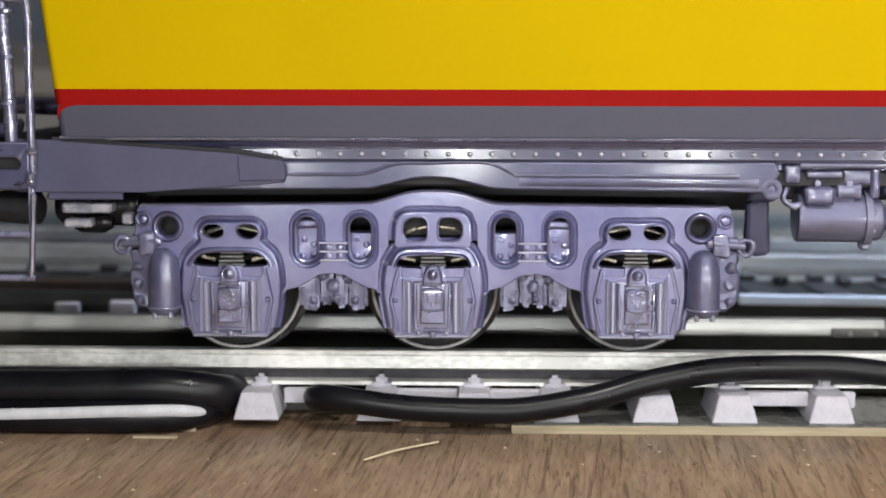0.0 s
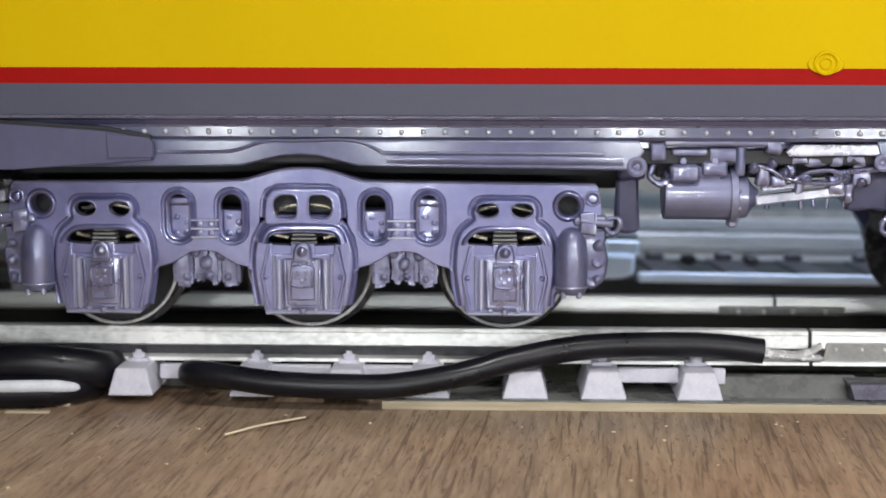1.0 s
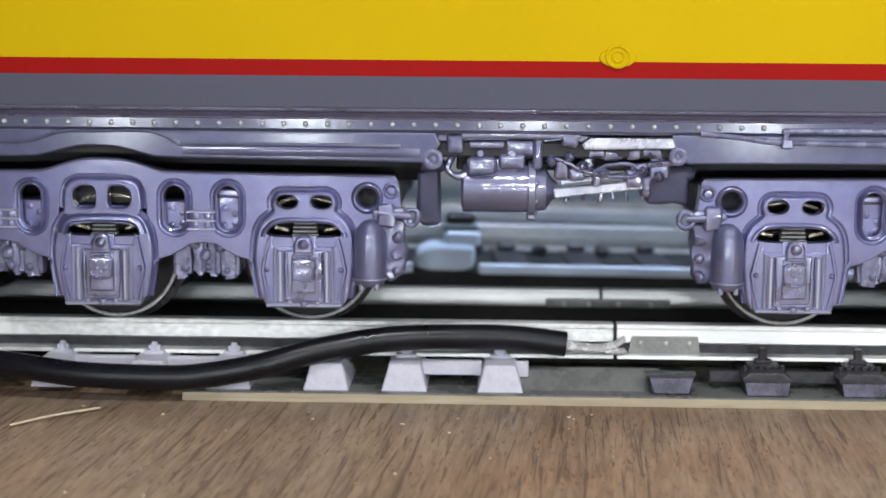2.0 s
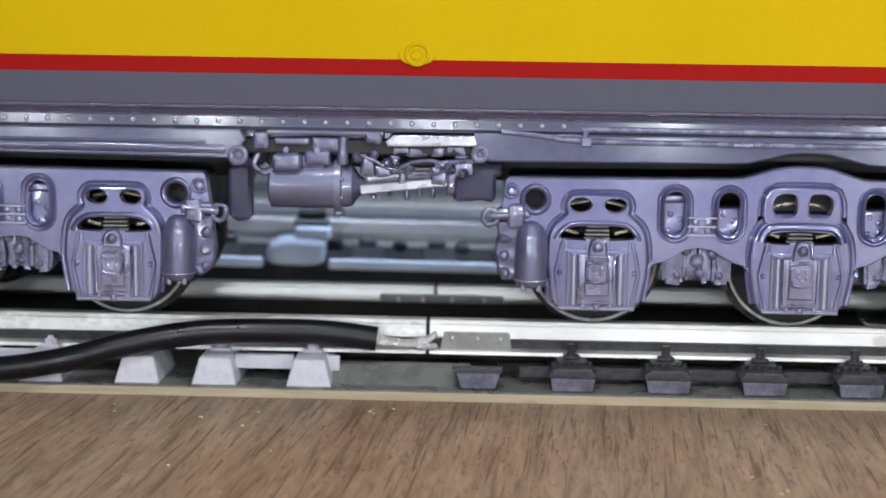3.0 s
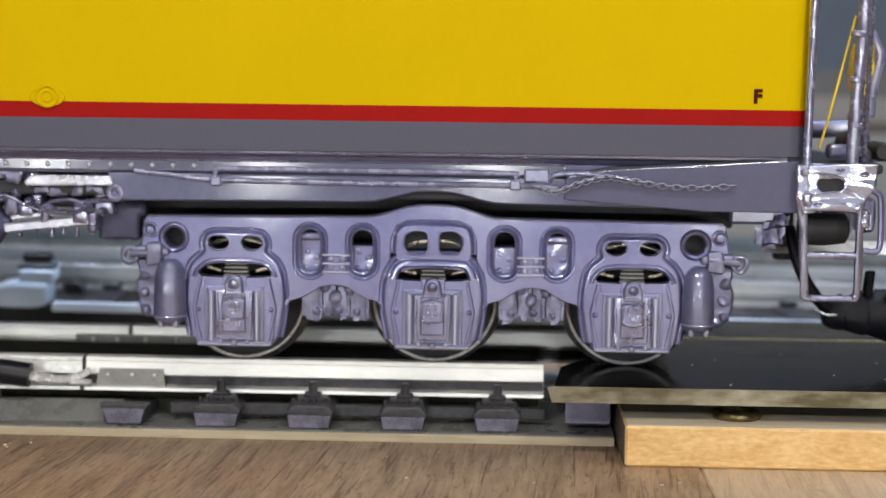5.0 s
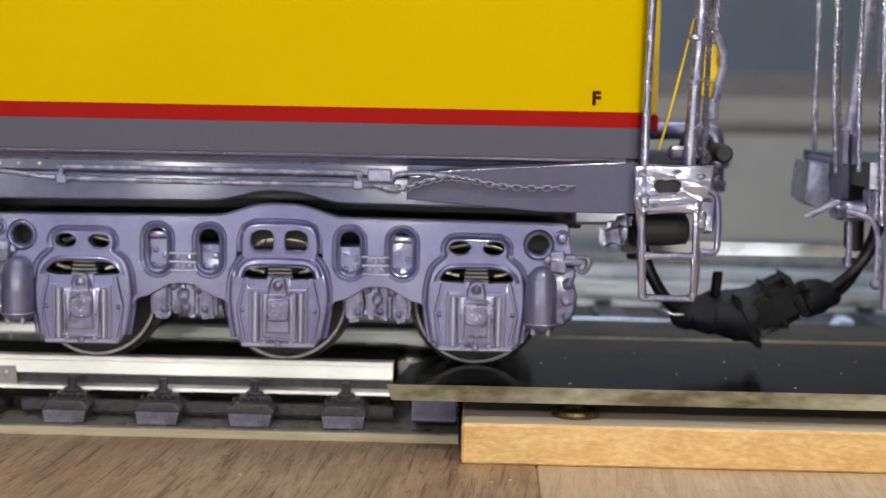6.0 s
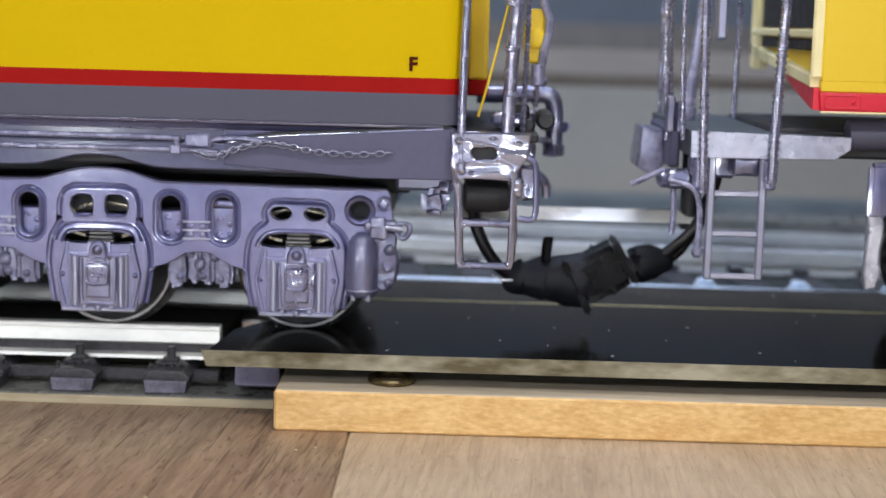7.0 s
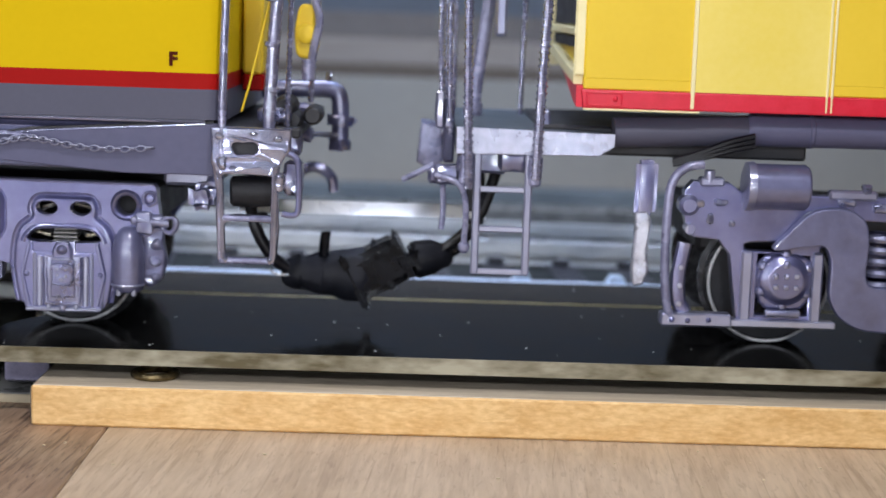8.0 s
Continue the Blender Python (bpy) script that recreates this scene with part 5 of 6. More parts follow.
box(bm, 73.0, 75.6, -13.1, -10.5, 29.9, 32.2, 0.4)
loose("bar_lug", knocked(bm, 0.3), GREY_CAST, gear, smooth=60)
bm = B()
for x0, x1, z0, z1 in ((86.8, 93.6, 20.4, 26.8), (50.6, 54.8, 25.0, 27.4), (50.4, 54.0, 16.6, 25.4), (91.2, 94.4, 24.2, 26.9)):
    box(bm, x0, x1, -6.5 - 0.01 * x0, -3.5, z0, z1, 0.6)
loose("hanger", knocked(bm, 0.4), GREY_MATT, gear, smooth=65)

# conduit and chain on the sill
bm = B()
tube(bm, [(107.4, -14.4, 31.0), (107.6, -14.4, 32.4), (109, -14.5, 32.75), (131, -14.5, 32.7), (153.6, -14.5, 32.6), (155.2, -14.4, 32.2), (155.3, -14.4, 30.8)], 0.42, 8)
loose("conduit", bm, SILVER_GREY, gear)
bm = B()
tube(bm, [(94.4, -14.2, 32.2), (100, -14.3, 31.7), (107.6, -14.4, 30.95), (131, -14.4, 30.75), (155.3, -14.4, 30.7), (162, -14.3, 30.5)], 0.4, 8)
for x in (107.6, 155.2):
    box(bm, x - 0.9, x + 0.9, -15.0, -13.2, 30.0, 31.6, 0.25)
box(bm, 130.2, 133.4, -14.95, -14.1, 30.4, 31.1, 0.15)
loose("conduit", bm, SILVER_GREY, gear)
bm = B()
box(bm, 156.6, 160.6, -14.6, -12.6, 31.2, 33.4, 0.3)
part("junction_plate", bm, SILVER_GREY, gear)
bm = B()
tube(bm, [(160.6, -14.6, 31.4), (161.6, -15.6, 32.6), (166, -16.0, 32.9), (170.4, -16.0, 32.5)], 0.4, 8)
part("bracket", bm, SILVER_GREY, gear)
chain_line = curved([(158.5, -16.2, 30.6), (161.5, -16.2, 30.0), (165.5, -16.2, 31.4), (169.4, -16.2, 32.3), (173.2, -16.2, 31.9), (178.2, -16.2, 31.1), (184, -16.2, 30.9), (190.2, -16.2, 31.3)], 5)
bm = B()
for i, p in enumerate(chain_line[:-1]):
    d = chain_line[i + 1] - p
    a = math.atan2(d.z, d.x)
    tw = 1.0 if i % 2 else 0.35
    tube(bm, [(p.x + 0.72 * math.cos(w) * math.cos(a) - 0.42 * tw * math.sin(w) * math.sin(a), p.y - (0.3 if i % 2 else 0.42 * math.sin(w)),
               p.z + 0.72 * math.cos(w) * math.sin(a) + 0.42 * tw * math.sin(w) * math.cos(a)) for w in [2 * math.pi * k / 10 for k in range(10)]], 0.17, 5, True, 0)
loose("chain_link", bm, GREY_SATIN, gear, "fine grey safety chain")


def loco_end(s):
    """Step plate, ladder, posts and end pipes; s = 1 draws the right end, -1 the mirrored left end."""
    def X(x):
        return x if s > 0 else 140.4 - x - (1.3 if x > 199.9 else 0)

    def bx(bm, x0, x1, *r):
        a, c = X(x0), X(x1)
        box(bm, min(a, c), max(a, c), *r)

    def flat(loop):
        return [(X(x), z) for x, z in loop]
    # wedge plate
    end, side = (199.6, 0) if s > 0 else (203.4, 1.3)
    bm = B()
    plate(bm, [flat([(end, 35.4), (198, 35.25), (170, 33.4), (163.2, 32.2), (163.0, 28.7), (185, 27.1), (end, 27.1)])], -15.6, -14.0, 0.2)
    wedge = part("wedge_plate", bm, GREY_MATT, loco)
    bm = B()
    bead(bm, flat([(197.6, 35.2), (184, 34.3), (170, 33.3), (163.6, 32.2)]), -15.55, 0.16, False, 6)
    # edge bead: bright for the lit right end, black for the shaded left
    part("rim", bm, GREY_BRIGHT if s > 0 else BLACK, wedge)
    # black sheet standing in for the shaded gap above the plate
    bm = B()
    plate(bm, [flat([(199.0, 35.75), (198, 35.7), (170, 33.85), (163.2, 32.6), (163.2, 31), (199, 31)])], -15.45, -14.2, 0.1)
    part("gap_strip", bm, BLACK, loco, "black strip for the shade behind the wedge plate")
    bm = B()
    holes = [flat(rrect(204.2, 31.7, 4.0, 1.7, 0.8)), flat(rrect(204.55, 24.4, 7.9, 6.4, 0.6)), flat(rrect(204.7, 17.25, 7.5, 5.6, 0.7))]
    outline = flat([(198.7 + side * 1.5, 35.0), (211.3, 35.1), (211.2, 31.6), (209.6, 29.2), (209.4, 14.2), (208.6, 13.5), (200.8 + side * 0.4, 13.3), (200.0 + side * 0.5, 14.0), (199.6 + side * 0.8, 25), (198.8 + side * 1.4, 30)])
    plate(bm, [outline] + holes, -17.6, -16.6, 0.35)
    st = part("step_plate", knocked(bm, 0.22, 2) if s > 0 else bm, LUMPY if s > 0 else GREY, loco, "glossy grey step plate with ladder")
    # added black box gives the open slot its darkness
    bm = B()
    bx(bm, 201.0, 207.6, -16.2, -15.4, 30.2, 33.3, 0.2)
    part("backing", bm, BLACK, st, "black backing added to keep the slot dark")
    for z in (20.7, 13.9):
        bm = B()
        rod(bm, (X(200.4), -17.2, z), (X(208.9), -17.2, z), 0.55, 10)
        part("rung", bm, SILVER_GREY, st)
    bm = B()
    tube(bm, [(X(200.3), -17.3, 27), (X(200.6), -17.3, 20), (X(200.9), -17.3, 14.6), (X(201.6), -17.3, 13.9)], 0.5, 8)
    tube(bm, [(X(208.9), -17.3, 29), (X(208.8), -17.3, 20), (X(208.7), -17.3, 14.6), (X(208.0), -17.3, 13.9)], 0.6, 8)
    loose("stile", bm, LUMPY, st)
    bm = B()
    for x, z, h in ((200.2, 33.6, 1.3), (209.3, 33.4, 1.3), (200.6, 29.4, 2.2), (209.6, 26.5, 3.0), (205.4, 34.0, 0.8), (202.3, 28.6, 0.8)):
        box(bm, X(x) - 0.8, X(x) + 0.8, -18.1, -16.8, z - h / 2, z + h / 2, 0.45)
    loose("step_bracket", knocked(bm, 0.3), LUMPY, st, smooth=75)
    # handrail hoop, thick post
    bm = B()
    if s > 0:
        tube(bm, [(200.4, -17.0, 30), (200.5, -17.0, 44), (200.8, -16.8, 56), (201.2, -16.6, 74)], 0.68, 10)
    else:
        tube(bm, [(X(200.4), -17.0, 30), (X(200.5), -17.0, 44), (X(200.6), -16.8, 55), (X(201.6), -16.6, 56.7), (X(205), -16.4, 57.0), (X(208.4), -16.4, 57.1)], 0.68, 10)
    part("handrail", bm, BEADED, loco, "wire handrail")
    bm = B()
    hx = 207.6 if s > 0 else 203.8
    tube(bm, [(X(hx), -15.8, 34.6), (X(hx + 0.4), -15.8, 45), (X(hx + 1.0), -15.8, 56), (X(hx + 1.6), -15.8, 72)], 1.05, 14)
    for z in (41, 48, 55):
        rod(bm, (X(hx + 0.3), -15.8, z - 0.4), (X(hx + 0.4), -15.8, z + 0.4), 1.25, 12)
    loose("hose_post", bm, BEADED, loco, "thick grey upright pipe")
    bm = B()
    beaded(bm, [(X(210.2), -12.5, 34.8), (X(210.4), -12.5, 46), (X(210.8), -12.5, 70)], 0.45)
    part("handrail", bm, BEADED, loco, "beaded wire handrail")
    bm = B()
    beaded(bm, [(X(212.8), 4, 38), (X(213.4), 4, 50), (X(214.6), 4, 66)], 0.5)
    part("handrail", bm, BEADED, loco, "beaded wire handrail")
    if s > 0:
        bm = B()
        tube(bm, [(203.0, -13, 37.2), (204.2, -13, 41.6), (205.6, -13, 47.4), (208.0, -13, 58)], 0.21, 8)
        part("diagonal_rail", bm, YELLOW_PALE, loco, "slanting pale yellow rail")
        bm = B()
        box(bm, 201.2, 204.6, 4, 28, 42.4, 62, 0.4)
        part("end_door", bm, YELLOW_PALE, loco, "bright yellow end door")
        bm = B()
        box(bm, 201.2, 204.8, 4, 28, 39.6, 42.4, 0.3)
        part("door_band", bm, RED, loco, "red band on the end door")
    # end pipe that turns down
    bm = B()
    tube(bm, [(X(203), 20, 39.2), (X(210), 20, 39.4), (X(214.4), 20, 39.5), (X(216.4), 20, 38.9), (X(217.0), 20, 37.0), (X(217.1), 20, 34), (X(217.1), 20, 29.6)], 1.55, 14)
    part("end_pipe", bm, GREY, loco)
    bm = B()
    rod(bm, (X(217.0), 20, 33.0), (X(217.1), 20, 34.8), 2.3, 14)
    rod(bm, (X(217.0), 20, 28.6), (X(217.1), 20, 30.6), 2.0, 12)
    rod(bm, (X(215.0), 20, 40.6), (X(215.0), 20, 42.6), 0.55, 8)
    rod(bm, (X(218.6), 20, 33.8), (X(219.9), 20, 33.8), 0.5, 8)
    loose("pipe_flange", knocked(bm), GREY_BRIGHT, loco)
    bm = B()
    bx(bm, 198.2, 212.6, -15.4, 46.5, 33.4, 34.9, 0.3)
    part("end_platform", bm, BLACK, loco, "dark end platform")
    # yellow brake housing
    if s > 0:
        bm = B()
        plate(bm, [flat(eased([(210.6, 45.6), (213.6, 45.4), (214.4, 48.4), (213.6, 51.6), (214.0, 54.2), (211.0, 54.6), (210.2, 50)], 2))], -2.0, 2.5, 0.5)
        lathe(bm, (X(212.2), -2.0, 49.6), (X(212.2), -3.2, 49.6), ((0, 1.7), (0.6, 1.6), (1, 0.9)), 14)
        part("brake_housing", bm, YELLOW_PALE, loco, "bright yellow hand brake housing")
        bm = B()
        tube(bm, [(X(213.2), -2, 56), (X(214.4), -3, 52), (X(213.6), -3, 47.5), (X(212.8), -3, 42)], 0.7, 8)
        rod(bm, (X(212.8), -3, 42), (X(212.7), -3, 45.4), 1.1, 10)
        loose("brake_shaft", bm, SILVER_GREY, loco)

    bm = B()
    for x, y, z, w, h in ((208, -8, 36.6, 5.5, 2.2), (211, 6, 36.4, 4.5, 2.4), (210.6, -9, 31.8, 3.6, 3.4), (211.2, -9, 26.6, 3.0, 5.4), (211.6, 8, 32.4, 3.2, 2.4)):
        bx(bm, x - w / 2, x + w / 2, y - 2.5, y + 2.5, z - h / 2, z + h / 2, 0.5)
    loose("coupler_pocket", knocked(bm), GREY_BRIGHT, loco)
    bm = B()
    for x, z, r in ((209.5, 37.8, 1.9), (214.0, 36.6, 1.6), (211, 35.8, 1.4)):
        lathe(bm, (X(x), -9.5, z), (X(x), -2, z), ((0, r * 0.7), (0.1, r), (1, r)), 12)
    loose("hose_end", bm, BLACK, loco, "black rubber hose end")
    bm = B()
    tube(bm, [(X(209.8), -15.6, 31.2), (X(211.6), -15.6, 30.6), (X(212.4), -15.6, 29), (X(212.5), -15.6, 22.4), (X(211.6), -15.6, 21.2), (X(209.9), -15.6, 21.4)], 0.5, 8)
    part("grab_iron", bm, GREY_SOFT, loco, "wire grab iron")
    bm = B()
    tube(bm, [(X(209.6), 19, 24.2), (X(211.8), 20, 25.4), (X(214.2), 20, 25.0), (X(215.8), 20.4, 23.4), (X(216.2), 20.6, 21.0)], 0.95, 8)
    tube(bm, [(X(209.8), 6, 32.0), (X(213.0), 12, 32.0), (X(216.6), 18, 31.4)], 0.5, 8)
    loose("air_hose", bm, GREY_BRIGHT, loco)
    bm = B()
    lathe(bm, (X(201.0), -9.5, 24.0), (X(208.6), -9.0, 24.3), ((0, 1.9), (0.06, 2.5), (0.5, 2.7), (0.94, 2.5), (1, 1.8)), 24)
    loose("buffer_roll", bm, BLACK, loco, "black round buffer behind the steps")
    if s > 0:
        bm = B()
        box(bm, 190, 199, -8.5, 40, 24.6, 28.4, 0.5)
        part("pilot_beam", bm, GREY, loco)
        bm = B()
        box(bm, 194.2, 198.6, -10.4, -7.0, 20.6, 25.2, 1.1, seg=2)
        box(bm, 196.0, 199.4, -9.4, -6.4, 23.4, 27.2, 1.0, seg=2)
        loose("pilot_bracket", knocked(bm, 0.5), GREY, loco)
    else:
        bm = B()
        for x0, x1, z0, z1 in ((-60.7, -54.4, 25.6, 26.5), (-58.3, -50.3, 23.5, 25.2), (-58.0, -53.5, 21.2, 22.6), (-48.8, -47.2, 21.7, 23.6)):
            box(bm, x0, x1, -12.0, -7.0, z0, z1, 0.3)
        loose("coupler_bar", bm, SILVER_LIT, loco, "coupler bar in a lit silver tone")
        bm = B()
        lathe(bm, (-60.5, -5.6, 24.2), (-47.0, -5.6, 24.2), ((0, 2.2), (0.08, 3.2), (0.9, 3.4), (1, 2.6)), 18)
        lathe(bm, (-57.4, -8.4, 21.6), (-51.0, -8.4, 21.6), ((0, 0.8), (0.2, 1.5), (0.8, 1.6), (1, 0.9)), 14)
        loose("coupler_hose", bm, RUBBER, loco, "black rubber hose by the coupler")
        bm = B()
        box(bm, -59.5, -47.8, -15.2, -13.9, 25.9, 28.8, 0.25)
        part("plate_tab", bm, GREY_MATT, loco)
        bm = B()
        plate(bm, [[(-29.6, 32.9), (-23.4, 32.3), (-22.4, 31.6), (-22.3, 29.2), (-29.4, 29.0)]], -15.9, -14.6, 0.15)
        part("plate_tab", bm, GREY_MATT, loco)


loco_end(1)
loco_end(-1)

# drawbar and the plug between the two locomotives
bar = thing("drawbar", "pale bare metal drawbar between the two locomotives", "drawbar", 225, 16, 18)
bm = B()
sweep(bm, [(12.6, 17.9), (15.8, 19.7), (17.6, 19.7), (18.1, 17.9)], 200, 243.5)
part("bar", bm, BARE, bar)
bm = B()
rod(bm, (203, 16, 16.5), (203, 16, 29), 1.8, 12)
rod(bm, (241.5, 16, 16.5), (241.5, 16, 32), 1.8, 12)
loose("pivot_pin", bm, BLACK, bar, "black pivot pin")

jumper = thing("jumper_cable", "black plug and cables hanging between the locomotives", "cable", 222, 8, 0)
bm = B()
tube(bm, [(202.2, 6, 23), (203.6, 4, 17), (206.0, 4, 12.4), (209.0, 5, 9.4), (213, 6, 8.4)], 1.05, 10)
loose("cable", bm, RUBBER, jumper)
bm = B()
lathe(bm, (208.2, 6.4, 8.4), (223.2, 6.8, 8.2), ((0, 1.2), (0.06, 2.4), (0.2, 3.2), (0.24, 2.9), (0.45, 3.9), (0.5, 3.6), (0.75, 4.5), (0.92, 4.8), (1, 4.0)), 16)
part("sleeve", knocked(bm, 0.3, 1), SLEEVE, jumper, "dull dark grey plug sleeve", smooth=60)
lump = Matrix.Translation((225.2, 7, 9.9)) @ Matrix.Rotation(radians(-29), 4, "Y")
bm = B()
box(bm, -5.4, 5.0, -4.4, 4.4, -4.0, 3.8, 1.4, lump, 2)
shell_ob = part("plug_shell", knocked(bm, 0.35, 2), PLUG, jumper, smooth=60)
for x, w, r in ((-4.9, 0.7, 1.2), (0.6, 0.5, 0.55), (4.4, 0.6, 0.2)):
    bm = B()
    box(bm, x - w, x + w, -4.9, 4.9, -4.1 - r, 4.0 + r, 0.5, lump, 2)
    part("rib", knocked(bm, 0.2, 1), PLUG, shell_ob, smooth=60)
bm = B()
box(bm, 4.8, 7.4, -3.2, 3.2, -3.4, 0.6, 0.9, lump, 2)
rod(bm, (215.6, 4.5, 11.6), (215.8, 4.5, 16.0), 0.9, 10)
loose("latch", knocked(bm, 0.25, 1), PLUG, shell_ob, smooth=60)
bm = B()
lathe(bm, (231.0, 7.6, 11.0), (237.6, 8.6, 12.2), ((0, 3.0), (0.1, 3.3), (0.5, 2.9), (0.85, 2.0), (1, 1.3)), 14)
part("sleeve", knocked(bm, 0.3, 1), SLEEVE, jumper, "dull dark grey plug sleeve", smooth=60)
bm = B()
for d in (-0.9, 0.9):
    tube(bm, [(234.6, 8.2 + d, 11.2 - d), (239, 8.6 + d, 14.4 - d), (242.4, 9 + d, 19.4), (244.4, 9.5 + d, 25), (246, 10 + d, 31.5)], 0.95, 10)
loose("cable", bm, RUBBER, jumper)
bm = B()
tube(bm, [(206.4, 2, 9.4), (208.0, 1, 8.8), (209.8, 1.6, 8.7)], 0.2, 6)
part("loose_strand", bm, WIRE, jumper, "loose bare strand")

# ---- following locomotive ----
loco2 = thing("diesel_locomotive", "pale yellow model locomotive with a bright red sill band", "locomotive", 330, 16, 20)
Y2 = -12.0
bm = B()
sweep(bm, [(Y2, 44.3), (Y2 + 2, 44.3), (44, 47.6), (44, 100), (Y2, 100)], 257.2, 620)
bmesh.ops.bevel(bm, geom=[e for e in bm.edges if abs(e.verts[0].co.x - e.verts[1].co.x) < 1], offset=0.3, segments=1, affect="EDGES")
part("cab_wall", bm, YELLOW_PALE, loco2)
bm = B()
box(bm, 257.2, 620, Y2, -8.0, 42.5, 44.4, 0.2)
part("lower_wall", bm, YELLOW_PALE, loco2)
# this panel's paler tone stands in for a gloss reflection
bm = B()
box(bm, 274.7, 296.6, Y2 - 0.12, Y2 + 1, 42.5, 99.5, 0.05)
part("hood_wall", bm, YELLOW_SHEEN, loco2, "yellow hood side with its gloss reflection in a paler tone")
bm = B()
plate(bm, [[(256.9, 42.5), (620, 42.5), (620, 39.5), (257.3, 39.5)]], Y2 - 0.25, -9.0, 0.3)
band = part("stripe", bm, RED_BRIGHT, loco2, "bright red band with a raised corner plate")
bm = B()
plate(bm, [[(-11.6, 39.6), (-8.0, 40.0), (14.0, 44.4), (14.0, 45.8), (-11.6, 43.0)]], -0.6, 0.6, 0.2, Matrix.Translation((256.7, 0, 0)) @ Matrix.Rotation(math.pi / 2, 4, "Z"))
part("front_return", bm, RED_BRIGHT, band, "red band turning round the cab front")
bm = B()
bead(bm, rrect(260.6, 41.0, 5.6, 2.0, 0.5, 3), Y2 - 0.25, 0.16)
part("raised_plate", bm, RED_BRIGHT, band)
bm = B()
lathe(bm, (262.4, Y2 - 0.2, 41.0), (262.4, Y2 - 0.65, 41.0), ((0, 0.45), (0.6, 0.35), (1, 0)), 8)
part("bolt", bm, RED_BRIGHT, band)
bm = B()
box(bm, 257.3, 276, Y2 - 0.2, Y2 + 0.6, 39.15, 39.5, 0.1)
part("lower_edge", bm, CREAM, band, "cream lower edge of the band")
for x in (274.7, 296.2, 297.0, 330, 364):
    bm = B()
    w = 0.35 if x in (274.7, 330) else 0.2
    box(bm, x - w, x + w, Y2 - 0.32, Y2 + 0.4, 39.8, 100, 0.12)
    part("seam", bm, CREAM, loco2, "raised cream seam strip")
# cab front frame work
bm = B()
for y, w in ((-11.2, 0.6), (37.0, 1.4), (42.5, 1.3)):
    box(bm, 255.6, 257.4, y - w, y + w, 44.6, 100, 0.3)
for z in (51.6, 66):
    box(bm, 255.5, 257.3, -11.4, 43.4, z - 0.7, z + 0.7, 0.3)
plate(bm, [[(-10.6, 43.2), (44.2, 47.2), (44.2, 49.6), (38, 49.0), (-10.6, 45.0)]], -0.9, 0.9, 0.25, Matrix.Translation((256.5, 0, 0)) @ Matrix.Rotation(math.pi / 2, 4, "Z"))
loose("front_frame", bm, CREAM, loco2, "cream window frames on the cab front")
bm = B()
for z0, z1 in ((48.9, 50.7), (52.5, 65.1)):
    box(bm, 256.2, 257.3, -10.4, 35.4, z0, z1, 0.2)
loose("front_pane", bm, BLACK, loco2, "dark front pane")
# deck
bm = B()
plate(bm, [[(237.2, 35.7), (262.8, 35.3), (262.8, 33.4), (260.4, 31.7), (237.4, 31.5)]], -10.2, 42.2, 0.3)
part("deck", bm, DECK, loco2, "grey deck tinted blue for the cool light it reflects")
bm = B()
plate(bm, [[(237.3, 35.75), (262.9, 35.3), (262.9, 33.3), (260.5, 31.6), (237.3, 31.4)]], -10.6, -10.1, 0.15)
part("deck_edge", bm, DECK_EDGE, loco2, "deck edge in a lit silver tone")
bm = B()
box(bm, 235.4, 237.3, 2, 30, 28.6, 35.2, 0.4)
part("anticlimber", bm, GREY_MATT, loco2)
bm = B()
plate(bm, [[(231.6, 34.8), (235.2, 34.4), (235.6, 28.4), (233.4, 26.6), (231.0, 28.0)]], 9, 22, 0.4)
part("end_bracket", knocked(bm, 0.15), SILVER_GREY, loco2)
bm = B()
for x, y, z, w, h in ((236, -6, 27.6, 4, 3.0), (239.4, -7, 29.8, 3.5, 3.4), (234.4, -4, 27.2, 3.0, 2.4), (246.8, -6, 30.2, 4.6, 3.6), (243, 0, 29.6, 6, 4.2)):
    box(bm, x - w / 2, x + w / 2, y - 2.4, y + 2.4, z - h / 2, z + h / 2, 0.5)
loose("coupler_pocket", knocked(bm), GREY, loco2)
# ladder
lad = loco2
for x in (240.9, 249.2):
    bm = B()
    box(bm, x - 0.62, x + 0.62, -10.5, -9.2, 11.7, 31.6, 0.25)
    part("stile", bm, GREY_CAST, lad)
for z in (25.7, 19.2, 12.2):
    bm = B()
    box(bm, 241.2, 248.9, -10.2, -9.3, z - 0.5, z + 0.5, 0.2)
    part("rung", bm, GREY_CAST, lad)
bm = B()
for x in (239.0, 250.2):
    box(bm, x - 1.1, x + 1.1, -11.0, -8.6, 26.4, 31.4, 0.4)
loose("step_bracket", knocked(bm), SILVER_GREY, lad)
# posts and rails
for pts, r in (([(239.5, -11.2, 25.8), (239.0, -11.2, 40), (238.6, -11.2, 56), (238.2, -11.2, 74)], 0.75),
               ([(250.3, -11.4, 27.5), (250.6, -11.4, 40), (251.2, -11.4, 56), (251.6, -11.4, 74)], 0.85),
               ([(235.4, 5, 33), (234.6, 5, 48), (234.4, 5, 70)], 0.5),
               ([(236.4, -7, 34), (235.9, -7, 48), (235.7, -7, 70)], 0.45),
               ([(236.2, 7, 34), (235.6, 7, 50), (235.4, 7, 70)], 0.5),
               ([(237.6, 34, 36), (237.4, 34, 70)], 0.5),
               ([(249.4, 22, 36), (249.8, 22, 70)], 0.5)):
    bm = B()
    beaded(bm, pts, r)
    part("handrail", bm, BEADED, loco2, "beaded wire handrail")
bm = B()
